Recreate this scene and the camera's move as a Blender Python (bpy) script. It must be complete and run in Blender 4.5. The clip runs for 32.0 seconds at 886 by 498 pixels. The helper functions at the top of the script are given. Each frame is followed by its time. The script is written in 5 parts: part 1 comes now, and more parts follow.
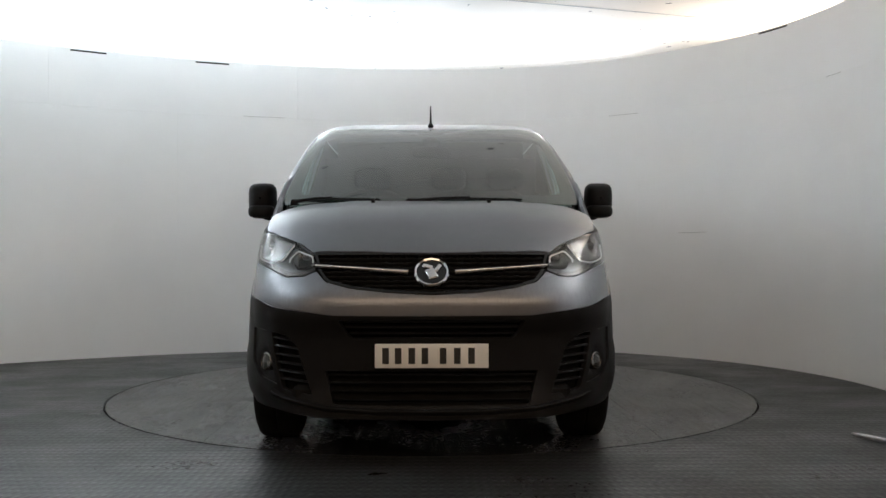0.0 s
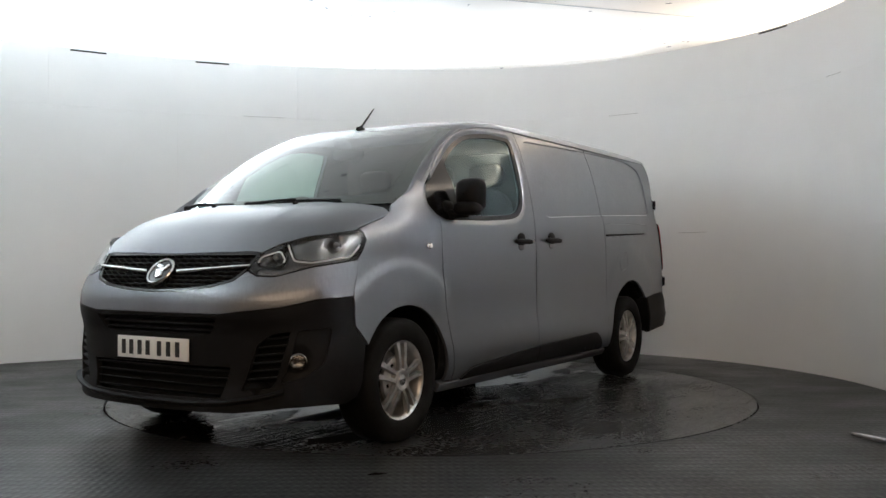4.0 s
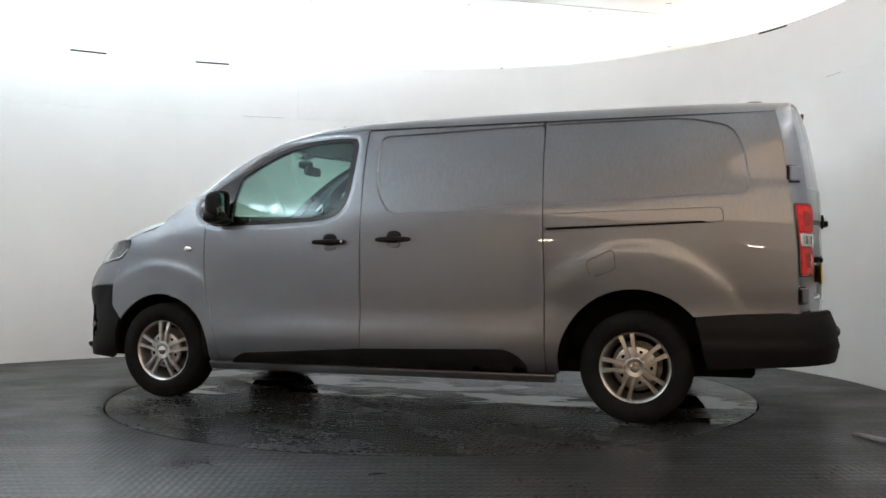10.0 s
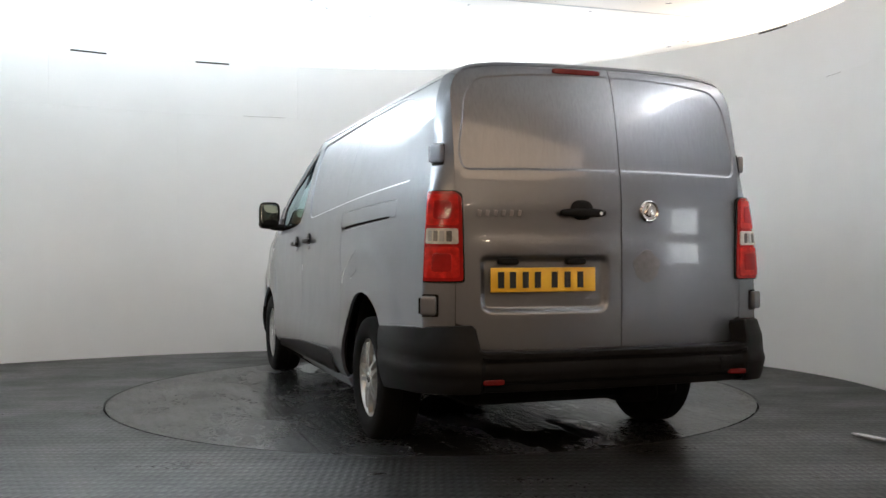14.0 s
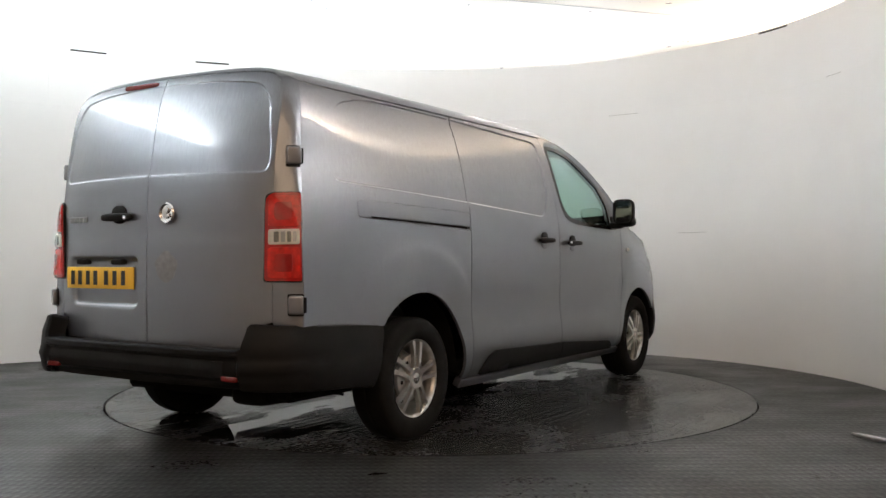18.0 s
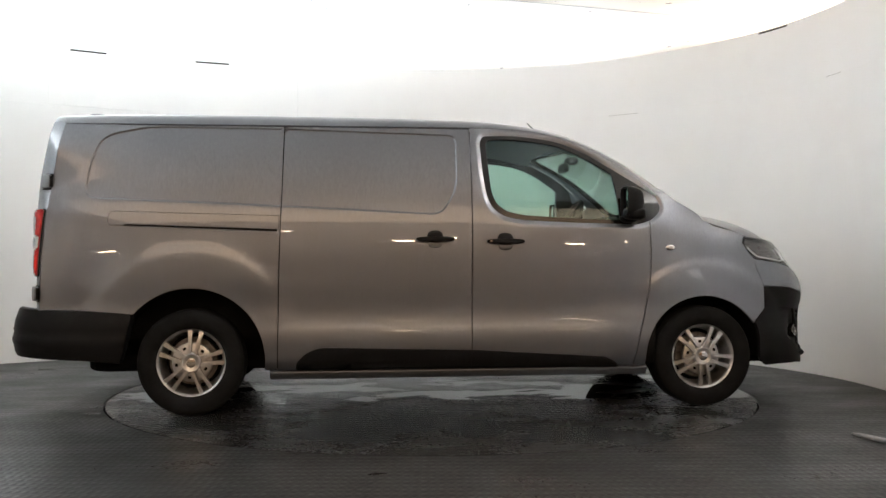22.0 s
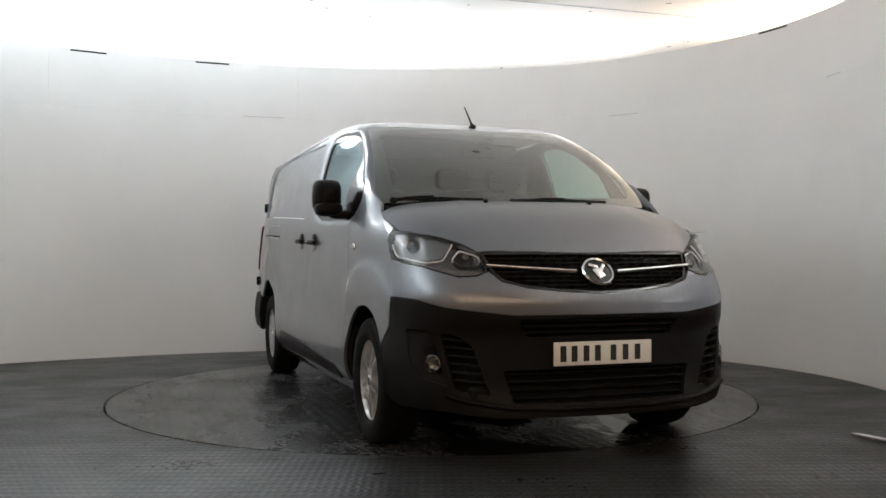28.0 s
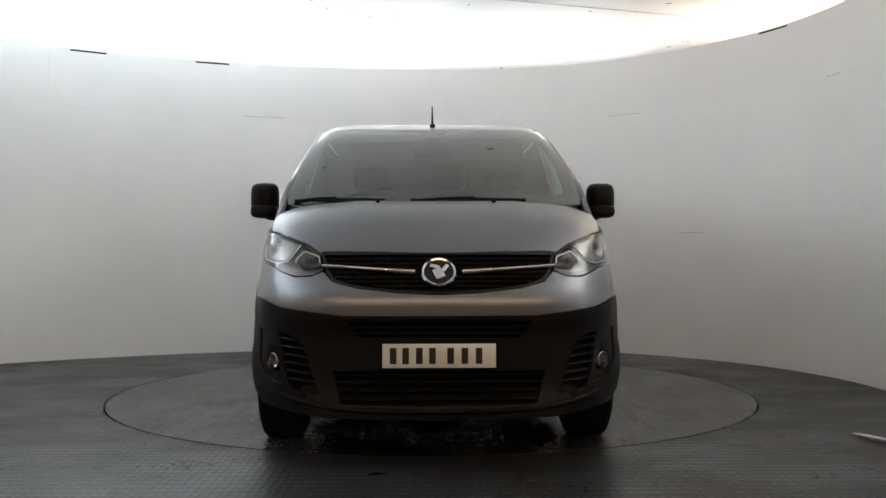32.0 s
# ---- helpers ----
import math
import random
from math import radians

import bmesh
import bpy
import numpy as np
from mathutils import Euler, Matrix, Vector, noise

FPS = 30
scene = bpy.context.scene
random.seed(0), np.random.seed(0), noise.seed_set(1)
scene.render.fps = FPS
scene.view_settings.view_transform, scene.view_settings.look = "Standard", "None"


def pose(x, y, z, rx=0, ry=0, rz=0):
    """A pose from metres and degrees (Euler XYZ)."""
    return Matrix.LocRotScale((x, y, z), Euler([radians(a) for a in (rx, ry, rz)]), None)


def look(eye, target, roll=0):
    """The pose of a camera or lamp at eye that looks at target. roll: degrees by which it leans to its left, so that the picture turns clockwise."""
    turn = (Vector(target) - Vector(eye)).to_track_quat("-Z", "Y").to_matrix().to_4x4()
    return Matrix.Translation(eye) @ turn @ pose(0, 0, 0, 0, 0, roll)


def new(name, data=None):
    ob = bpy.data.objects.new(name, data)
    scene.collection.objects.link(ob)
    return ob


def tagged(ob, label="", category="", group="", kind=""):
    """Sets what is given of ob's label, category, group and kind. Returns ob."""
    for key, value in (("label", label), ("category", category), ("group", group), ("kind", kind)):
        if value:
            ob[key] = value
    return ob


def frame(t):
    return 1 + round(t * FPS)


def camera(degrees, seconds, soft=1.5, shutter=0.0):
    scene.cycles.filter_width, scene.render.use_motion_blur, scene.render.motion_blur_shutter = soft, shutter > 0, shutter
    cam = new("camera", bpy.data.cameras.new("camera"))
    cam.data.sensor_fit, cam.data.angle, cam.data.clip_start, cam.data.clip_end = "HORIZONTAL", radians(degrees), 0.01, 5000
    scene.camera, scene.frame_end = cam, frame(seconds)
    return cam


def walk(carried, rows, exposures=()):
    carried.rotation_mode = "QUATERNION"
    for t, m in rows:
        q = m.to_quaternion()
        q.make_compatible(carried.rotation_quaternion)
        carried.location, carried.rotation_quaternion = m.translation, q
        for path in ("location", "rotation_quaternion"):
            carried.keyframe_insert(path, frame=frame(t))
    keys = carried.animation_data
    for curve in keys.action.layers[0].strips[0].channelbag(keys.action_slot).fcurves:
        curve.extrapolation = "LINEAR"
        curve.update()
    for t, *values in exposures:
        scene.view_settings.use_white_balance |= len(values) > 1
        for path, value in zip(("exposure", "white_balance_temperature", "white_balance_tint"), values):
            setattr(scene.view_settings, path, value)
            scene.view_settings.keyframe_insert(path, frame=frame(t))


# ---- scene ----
# A grey panel van on a turntable in a white curved photo bay. Turntable centre at the origin, floor at z = 0.
cam = camera(50.87, 32.0, soft=1.5)
EYE = Vector((0.0, -6.832, 0.970))
AIM = EYE + Vector((math.sin(radians(0.664)), math.cos(radians(0.664)), math.tan(radians(0.551))))
walk(cam, [(0, look(EYE, AIM, -0.083)), (32, look(EYE, AIM, -0.083))],
     exposures=[(0, 0.84, 6600, 12), (4, 0.94, 6600, 12), (6, 1.29, 6650, 12), (8, 1.34, 6600, 12), (11, 1.24, 6600, 12), (13, 1.09, 6600, 12), (15, 1.14, 6750, 13), (17, 1.19, 6950, 14),
                (20, 1.39, 6950, 14), (23, 1.29, 6950, 14), (25, 1.14, 6900, 14), (28, 0.89, 6850, 14), (32, 0.84, 6750, 13)])

# ---------------------------------------------------------------- light
world = bpy.data.worlds.new("world")
scene.world = world
world.use_nodes = True
world.node_tree.nodes["Background"].inputs["Color"].default_value = (0.8, 0.9, 1.0, 1)
world.node_tree.nodes["Background"].inputs["Strength"].default_value = 0.02

WALL_TOP, CEIL = 3.0, 3.36


def wall_plan(a):
    """Plan of the curved wall: a in degrees round (0.1, 0), 0 = right, 90 = back, past 90 a wider arc to the left."""
    if a <= 90:
        r = 3.2
        if a < 0:
            return Vector((0.1 + r, a * radians(1) * r))
        return Vector((0.1 + r * math.cos(radians(a)), r * math.sin(radians(a))))
    r, b = 6.67, (a - 90) * 3.2 / 6.67
    return Vector((0.1 - r * math.sin(radians(b)), 3.2 - r + r * math.cos(radians(b))))


def area_lamp(name, place, target, size, power, colour, size_y=None):
    data = bpy.data.lights.new(name, "AREA")
    data.shape, data.size, data.size_y = "RECTANGLE", size, size_y or size
    data.energy, data.color = power, colour
    ob = new(name, data)
    ob.matrix_world = look(place, target)
    return ob


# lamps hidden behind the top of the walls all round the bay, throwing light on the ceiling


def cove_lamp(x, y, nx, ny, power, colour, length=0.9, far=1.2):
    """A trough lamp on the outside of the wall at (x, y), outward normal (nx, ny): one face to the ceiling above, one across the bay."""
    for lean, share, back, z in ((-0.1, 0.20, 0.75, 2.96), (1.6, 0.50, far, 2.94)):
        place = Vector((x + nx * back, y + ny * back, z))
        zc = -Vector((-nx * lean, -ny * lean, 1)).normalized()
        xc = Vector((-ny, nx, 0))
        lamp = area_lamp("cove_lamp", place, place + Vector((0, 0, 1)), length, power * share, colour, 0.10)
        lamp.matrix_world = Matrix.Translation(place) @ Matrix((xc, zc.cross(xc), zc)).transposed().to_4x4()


WARM_TUBE, WHITE_TUBE, COOL_TUBE = (1.0, 0.86, 0.71), (0.80, 0.89, 1.0), (0.69, 0.85, 1.0)
for a, power, colour in ((13, 17, WARM_TUBE), (38, 34, WARM_TUBE), (72, 66, WHITE_TUBE), (95, 88, WHITE_TUBE), (119, 150, COOL_TUBE), (143, 185, COOL_TUBE), (167, 230, COOL_TUBE)):
    p, q = wall_plan(a), wall_plan(a + 1)
    t = (q - p).normalized()
    cove_lamp(p.x, p.y, t.y, -t.x, power, colour)
# flank lamps out of view, the strong ones added to lift walls by bounce
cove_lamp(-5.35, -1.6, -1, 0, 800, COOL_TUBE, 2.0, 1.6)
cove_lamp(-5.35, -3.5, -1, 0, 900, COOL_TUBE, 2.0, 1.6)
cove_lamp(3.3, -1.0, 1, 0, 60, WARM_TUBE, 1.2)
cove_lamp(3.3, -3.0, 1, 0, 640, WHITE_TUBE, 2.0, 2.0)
# daylight through the side window
area_lamp("window_daylight", (3.45, -3.3, 1.12), (0, -3.3, 1.12), 0.62, 0.75, (0.86, 0.94, 1.0), 0.38)
# broad unseen warm fill, added to brighten the hall behind the camera
area_lamp("hall_fill", (1.0, -11.0, 4.37), (1.0, -10.999, 0), 12.0, 230, (1.0, 0.74, 0.50), 6.5)

# ---------------------------------------------------------------- materials


def material(name, colour, rough=0.5, metal=0.0, coat=0.0, spec=0.5):
    m = bpy.data.materials.new(name)
    m.use_nodes = True
    b = m.node_tree.nodes["Principled BSDF"]
    b.inputs["Base Color"].default_value = (*colour, 1)
    b.inputs["Roughness"].default_value = rough
    b.inputs["Metallic"].default_value = metal
    b.inputs["Coat Weight"].default_value = coat
    b.inputs["Coat Roughness"].default_value = 0.06
    b.inputs["Specular IOR Level"].default_value = spec
    return m


def node(m, kind, **inputs):
    n = m.node_tree.nodes.new(kind)
    for key, value in inputs.items():
        n.inputs[key.replace("_", " ")].default_value = value
    return n


def link(m, a, b):
    m.node_tree.links.new(a, b)


def ramp(m, source, stops):
    n = m.node_tree.nodes.new("ShaderNodeValToRGB")
    e = n.color_ramp.elements
    while len(e) < len(stops):
        e.new(0.5)
    for k, (pos, c) in enumerate(stops):
        e[k].position = pos
        e[k].color = (*c, 1) if hasattr(c, "__len__") else (c, c, c, 1)
    link(m, source, n.inputs["Fac"])
    return n


def coords(m, scale=(1, 1, 1), kind="Object"):
    t = m.node_tree.nodes.new("ShaderNodeTexCoord")
    p = m.node_tree.nodes.new("ShaderNodeMapping")
    p.inputs["Scale"].default_value = scale
    link(m, t.outputs[kind], p.inputs["Vector"])
    return p.outputs["Vector"]


def noise_tex(m, vector, scale, detail=4.0, rough=0.55):
    n = node(m, "ShaderNodeTexNoise", Scale=scale, Detail=detail, Roughness=rough)
    link(m, vector, n.inputs["Vector"])
    return n.outputs["Fac"]


def bump(m, height, strength, distance):
    n = node(m, "ShaderNodeBump", Strength=strength, Distance=distance)
    link(m, height, n.inputs["Height"])
    b = m.node_tree.nodes["Principled BSDF"]
    if b.inputs["Normal"].is_linked:
        link(m, b.inputs["Normal"].links[0].from_socket, n.inputs["Normal"])
    link(m, n.outputs["Normal"], b.inputs["Normal"])


def bsdf(m, socket):
    return m.node_tree.nodes["Principled BSDF"].inputs[socket]


def mix_rgb(m, fac, a, b, blend="MIX"):
    n = m.node_tree.nodes.new("ShaderNodeMix")
    n.data_type, n.blend_type = "RGBA", blend
    for sock, v in ((n.inputs[0], fac), (n.inputs[6], a), (n.inputs[7], b)):
        if hasattr(v, "node"):
            link(m, v, sock)
        elif hasattr(v, "__len__"):
            sock.default_value = (*v, 1)
        else:
            sock.default_value = v
    return n.outputs[2]


def maths(m, op, a, b=0.0):
    n = m.node_tree.nodes.new("ShaderNodeMath")
    n.operation = op
    for k, v in enumerate((a, b)):
        if hasattr(v, "node"):
            link(m, v, n.inputs[k])
        else:
            n.inputs[k].default_value = v
    return n.outputs[0]


def make_wall_paint():
    m = material("white wall paint", (0.78, 0.78, 0.77), 0.62)
    v = coords(m)
    big = noise_tex(m, v, 0.9, 3)
    fine = noise_tex(m, v, 60, 3)
    link(m, ramp(m, big, ((0.3, (0.83, 0.83, 0.825)), (0.7, (0.88, 0.88, 0.875)))).outputs["Color"], bsdf(m, "Base Color"))
    bump(m, fine, 0.08, 0.002)
    return m


def make_ceiling_paint():
    m = material("old white ceiling paint", (0.74, 0.71, 0.67), 0.8)
    v = coords(m)
    big = noise_tex(m, v, 0.8, 5)
    base = ramp(m, big, ((0.3, (0.73, 0.68, 0.61)), (0.7, (0.80, 0.75, 0.685))))
    spots = ramp(m, noise_tex(m, v, 7.5, 2), ((0.695, 0.0), (0.715, 1.0)))
    col = mix_rgb(m, spots.outputs["Color"], base.outputs["Color"], (0.16, 0.15, 0.14))
    link(m, col, bsdf(m, "Base Color"))
    bump(m, noise_tex(m, v, 2.2, 4), 0.35, 0.03)
    return m


def make_floor(name, tread, wet, band=False, gloss=1.0):
    """Dark ribbed rubber floor with dust, stains and standing water."""
    m = material(name, (0.05, 0.052, 0.054), 0.45)
    bsdf(m, "Specular IOR Level").default_value = 0.34
    v = coords(m)
    stain = noise_tex(m, v, 1.3, 6, 0.6)
    fine = noise_tex(m, v, 35, 4)
    base = ramp(m, stain, ((0.32, (0.015, 0.016, 0.0165)), (0.55, (0.028, 0.0295, 0.0305)), (0.75, (0.044, 0.046, 0.0475))))
    col = mix_rgb(m, 0.25, base.outputs["Color"], ramp(m, fine, ((0.3, 0.008), (0.7, 0.045))).outputs["Color"])
    # small lens-shaped treads in rows
    vt = coords(m, (tread, tread * 0.55, 1))
    tr = node(m, "ShaderNodeTexVoronoi", Scale=1.0, Randomness=0.12)
    link(m, vt, tr.inputs["Vector"])
    tread_h = ramp(m, tr.outputs["Distance"], ((0.18, 1.0), (0.42, 0.0))).outputs["Color"]
    pud = noise_tex(m, coords(m, (0.7, 1.4, 1)), 1.8, 6, 0.54)
    if band:
        # the water that ran off the van lies along it
        sp = m.node_tree.nodes.new("ShaderNodeSeparateXYZ")
        link(m, v, sp.inputs[0])
        near = ramp(m, maths(m, "ABSOLUTE", sp.outputs["Y"]), ((0.45, 0.0), (1.0, 1.0))).outputs["Color"]
        pud = maths(m, "SUBTRACT", pud, maths(m, "MULTIPLY", near, 0.22))
    water = ramp(m, pud, ((wet, 0.0), (wet + 0.035, 1.0))).outputs["Color"]
    # foot and tyre marks polish the sheet in wide patches
    worn = ramp(m, noise_tex(m, coords(m, (1.0, 1.6, 1)), 1.1, 5, 0.6), ((0.35, 0.72), (0.65, 1.25))).outputs["Color"]
    dull = maths(m, "MULTIPLY", ramp(m, fine, ((0.25, 0.30 * gloss), (0.75, 0.46 * gloss))).outputs["Color"], worn)
    rough = mix_rgb(m, water, dull, (0.03, 0.03, 0.03))
    link(m, mix_rgb(m, water, col, (0.018, 0.018, 0.019)), bsdf(m, "Base Color"))
    link(m, rough, bsdf(m, "Roughness"))
    dry = maths(m, "SUBTRACT", 1.0, water)
    bump(m, maths(m, "MULTIPLY", tread_h, dry), 0.3 if band else 0.55, 0.0025)
    bump(m, maths(m, "MULTIPLY", fine, dry), 0.15, 0.002)
    return m


def make_plain(name, colour, rough, var=0.15, scale=6.0, grain=120.0, metal=0.0, relief=0.08):
    """A surface whose colour wanders a little and that has a fine grain."""
    m = material(name, colour, rough, metal)
    v = coords(m)
    a = tuple(c * (1 - var) for c in colour)
    b = tuple(min(1, c * (1 + var)) for c in colour)
    link(m, ramp(m, noise_tex(m, v, scale, 5), ((0.3, a), (0.7, b))).outputs["Color"], bsdf(m, "Base Color"))
    g = noise_tex(m, v, grain, 3)
    link(m, ramp(m, g, ((0.2, rough * 0.85), (0.8, min(1, rough * 1.15)))).outputs["Color"], bsdf(m, "Roughness"))
    if relief:
        bump(m, g, relief, 0.002)
    return m


def make_glow(name, colour, strength):
    m = bpy.data.materials.new(name)
    m.use_nodes = True
    b = m.node_tree.nodes["Principled BSDF"]
    b.inputs["Base Color"].default_value = (*colour, 1)
    b.inputs["Emission Color"].default_value = (*colour, 1)
    b.inputs["Emission Strength"].default_value = strength
    return m


def make_glass(name, tint, drops, sheen=0.15, fall=2.6, coat=(1.0, 1.0, 1.0)):
    m = bpy.data.materials.new(name)
    m.use_nodes = True
    t = m.node_tree
    t.nodes.remove(t.nodes["Principled BSDF"])
    out = t.nodes["Material Output"]
    clear = node(m, "ShaderNodeBsdfTransparent")
    clear.inputs["Color"].default_value = (*tint, 1)
    gloss = node(m, "ShaderNodeBsdfGlossy", Roughness=0.015)
    gloss.inputs["Color"].default_value = (*coat, 1)
    face = node(m, "ShaderNodeLayerWeight", Blend=0.5)
    fres = maths(m, "ADD", maths(m, "MULTIPLY", maths(m, "POWER", face.outputs["Facing"], fall), 1 - sheen), sheen)
    if drops:
        v = coords(m)
        vo = node(m, "ShaderNodeTexVoronoi", Scale=120.0)
        link(m, v, vo.inputs["Vector"])
        h = ramp(m, vo.outputs["Distance"], ((0.0, 1.0), (0.35, 0.0))).outputs["Color"]
        mask = ramp(m, noise_tex(m, v, 9, 3), ((0.45, 0.0), (0.65, 1.0))).outputs["Color"]
        bp = node(m, "ShaderNodeBump", Strength=0.25, Distance=0.001)
        link(m, maths(m, "MULTIPLY", h, mask), bp.inputs["Height"])
        link(m, bp.outputs["Normal"], gloss.inputs["Normal"])
    mx = node(m, "ShaderNodeMixShader")
    link(m, fres, mx.inputs["Fac"])
    link(m, clear.outputs[0], mx.inputs[1])
    link(m, gloss.outputs[0], mx.inputs[2])
    link(m, mx.outputs[0], out.inputs["Surface"])
    return m


def make_car_paint():
    """Grey metallic paint under clear coat, with dried rain streaks and dust."""
    m = material("grey metallic paint", (0.30, 0.31, 0.335), 0.36, 0.8, 1.0)
    bsdf(m, "Specular Tint").default_value = (0.8, 0.8, 0.82, 1)
    v = coords(m)
    flake = noise_tex(m, v, 900, 2)
    film = noise_tex(m, coords(m, (3, 3, 2)), 2.0, 2)
    big = noise_tex(m, v, 1.5, 3)
    geo = m.node_tree.nodes.new("ShaderNodeNewGeometry")
    sep = m.node_tree.nodes.new("ShaderNodeSeparateXYZ")
    link(m, geo.outputs["Normal"], sep.inputs[0])
    up = ramp(m, sep.outputs["Z"], ((0.10, 0.0), (0.36, 0.55), (0.80, 1.0))).outputs["Color"]
    # runs of dried water down the leaning upper sides
    runs = ramp(m, maths(m, "MULTIPLY", noise_tex(m, coords(m, (110, 110, 3.0)), 1.0, 5), maths(m, "ADD", big, 0.5)), ((0.40, 0.0), (0.62, 1.0))).outputs["Color"]
    lean = ramp(m, sep.outputs["Z"], ((0.08, 0.02), (0.22, 0.10), (0.6, 0.05))).outputs["Color"]
    flat = ramp(m, flake, ((0.3, (0.150, 0.160, 0.182)), (0.7, (0.220, 0.234, 0.264)))).outputs["Color"]
    link(m, mix_rgb(m, maths(m, "MULTIPLY", runs, lean), flat, (0.44, 0.45, 0.47)), bsdf(m, "Base Color"))
    link(m, maths(m, "ADD", ramp(m, film, ((0.3, 0.335), (0.75, 0.375))).outputs["Color"], maths(m, "MULTIPLY", up, 0.20)), bsdf(m, "Roughness"))
    link(m, ramp(m, maths(m, "MULTIPLY", film, big), ((0.15, 0.010), (0.45, 0.035))).outputs["Color"], bsdf(m, "Coat Roughness"))
    vo = node(m, "ShaderNodeTexVoronoi", Scale=110.0)
    link(m, v, vo.inputs["Vector"])
    drop = ramp(m, vo.outputs["Distance"], ((0.0, 1.0), (0.3, 0.0))).outputs["Color"]
    mask = ramp(m, noise_tex(m, v, 7, 3), ((0.4, 0.0), (0.6, 1.0))).outputs["Color"]
    # rain beads dull the coat on the upward faces
    coat = bsdf(m, "Coat Roughness").links[0].from_socket
    link(m, maths(m, "ADD", coat, maths(m, "MULTIPLY", up, 0.32)), bsdf(m, "Coat Roughness"))
    n = node(m, "ShaderNodeBump", Strength=0.8, Distance=0.002)
    link(m, maths(m, "MULTIPLY", maths(m, "MULTIPLY", drop, mask), up), n.inputs["Height"])
    link(m, n.outputs["Normal"], bsdf(m, "Coat Normal"))
    return m


WALL = make_wall_paint()
CEILING = make_ceiling_paint()
FLOOR = make_floor("dark ribbed floor sheet", 26.0, 0.67)
bsdf(FLOOR, "Specular IOR Level").default_value = 0.20
DISC = make_floor("wet turntable sheet", 26.0, 0.50, True, 0.68)
bsdf(DISC, "Specular IOR Level").default_value = 0.28
PAINT = make_car_paint()
PLASTIC = make_plain("black grained plastic", (0.010, 0.010, 0.0105), 0.44, 0.2, 5, 400)
bsdf(PLASTIC, "Specular IOR Level").default_value = 0.09
GLOSS_BLACK = make_plain("gloss black plastic", (0.008, 0.008, 0.009), 0.16, 0.2, 8, 60, relief=0)
RUBBER = make_plain("tyre rubber", (0.008, 0.008, 0.008), 0.78, 0.3, 9, 200)
bsdf(RUBBER, "Specular IOR Level").default_value = 0.12
VOID = make_plain("dark underbody", (0.007, 0.007, 0.007), 0.75, 0.3, 9, 60)
bsdf(VOID, "Specular IOR Level").default_value = 0.1
SILVER = make_plain("silver wheel lacquer", (0.50, 0.49, 0.475), 0.32, 0.2, 20, 200, 0.85)
STEEL = make_plain("dull brake steel", (0.22, 0.2, 0.18), 0.5, 0.4, 30, 200, 0.9)
CHROME = make_plain("chrome", (0.82, 0.82, 0.83), 0.08, 0.03, 10, 100, 1.0, 0)
SEAM = make_plain("joint filler", (0.42, 0.41, 0.40), 0.8)
HALL = make_plain("brown-grey hall wall", (0.22, 0.165, 0.125), 0.8, 0.3, 1.2, 40)
DARK = make_plain("dark interior trim", (0.008, 0.008, 0.0085), 0.7, 0.2, 12, 220)
FABRIC = make_plain("dark seat fabric", (0.007, 0.007, 0.008), 0.9, 0.3, 20, 500, relief=0.3)
bsdf(FABRIC, "Specular IOR Level").default_value = 0.08
bsdf(DARK, "Specular IOR Level").default_value = 0.15
BULKHEAD = make_plain("grey bulkhead panel", (0.05, 0.049, 0.046), 0.8, 0.15, 6, 200)
LINER = make_plain("pale grey headlining", (0.24, 0.235, 0.22), 0.9, 0.1, 10, 300)
GLASS = make_glass("green tinted glass", (0.62, 0.82, 0.74), True)
SIDE_GLASS = make_glass("green tinted side glass", (0.62, 0.82, 0.74), True, 0.07, 4.0, (0.74, 0.93, 1.0))
CLEAR = make_glass("clear lens", (0.93, 0.94, 0.95), False, 0.05, 4.0)
WARM = make_glow("warm lamp glow", (1.0, 0.80, 0.56), 36.0)


# ---------------------------------------------------------------- mesh helpers
def mesh_of(name, verts, faces, mat, normals=None, smooth=False):
    me = bpy.data.meshes.new(name)
    me.from_pydata([tuple(v) for v in verts], [], [tuple(f) for f in faces])
    if smooth:
        me.polygons.foreach_set("use_smooth", [True] * len(me.polygons))
    if normals is not None:
        me.normals_split_custom_set_from_vertices([tuple(n) for n in normals])
    me.materials.append(mat)
    return me


def thing(name, data, label, category, group="", kind=""):
    return tagged(new(name, data), label, category, group, kind)


def part(name, data, parent, label=""):
    ob = tagged(new(name, data), label)
    ob.parent = parent
    return ob


def boxes(name, items, mat, bevel=0.004, segs=1):
    """One mesh of bevelled boxes: each (centre, size[, rotation matrix])."""
    bm = bmesh.new()
    for it in items:
        c, s = it[0], it[1]
        r = it[2] if len(it) > 2 else Matrix()
        made = bmesh.ops.create_cube(bm, size=1, matrix=Matrix.Translation(c) @ r.to_4x4() @ Matrix.Diagonal((*s, 1)))
        if bevel:
            edges = {e for v in made["verts"] for e in v.link_edges}
            bmesh.ops.bevel(bm, geom=list(edges), offset=min(bevel, 0.45 * min(s)), segments=segs, affect="EDGES", profile=0.5)
    me = bpy.data.meshes.new(name)
    bm.to_mesh(me)
    bm.free()
    me.materials.append(mat)
    if segs > 1:
        me.polygons.foreach_set("use_smooth", [True] * len(me.polygons))
        me.set_sharp_from_angle(angle=radians(50))
    return me


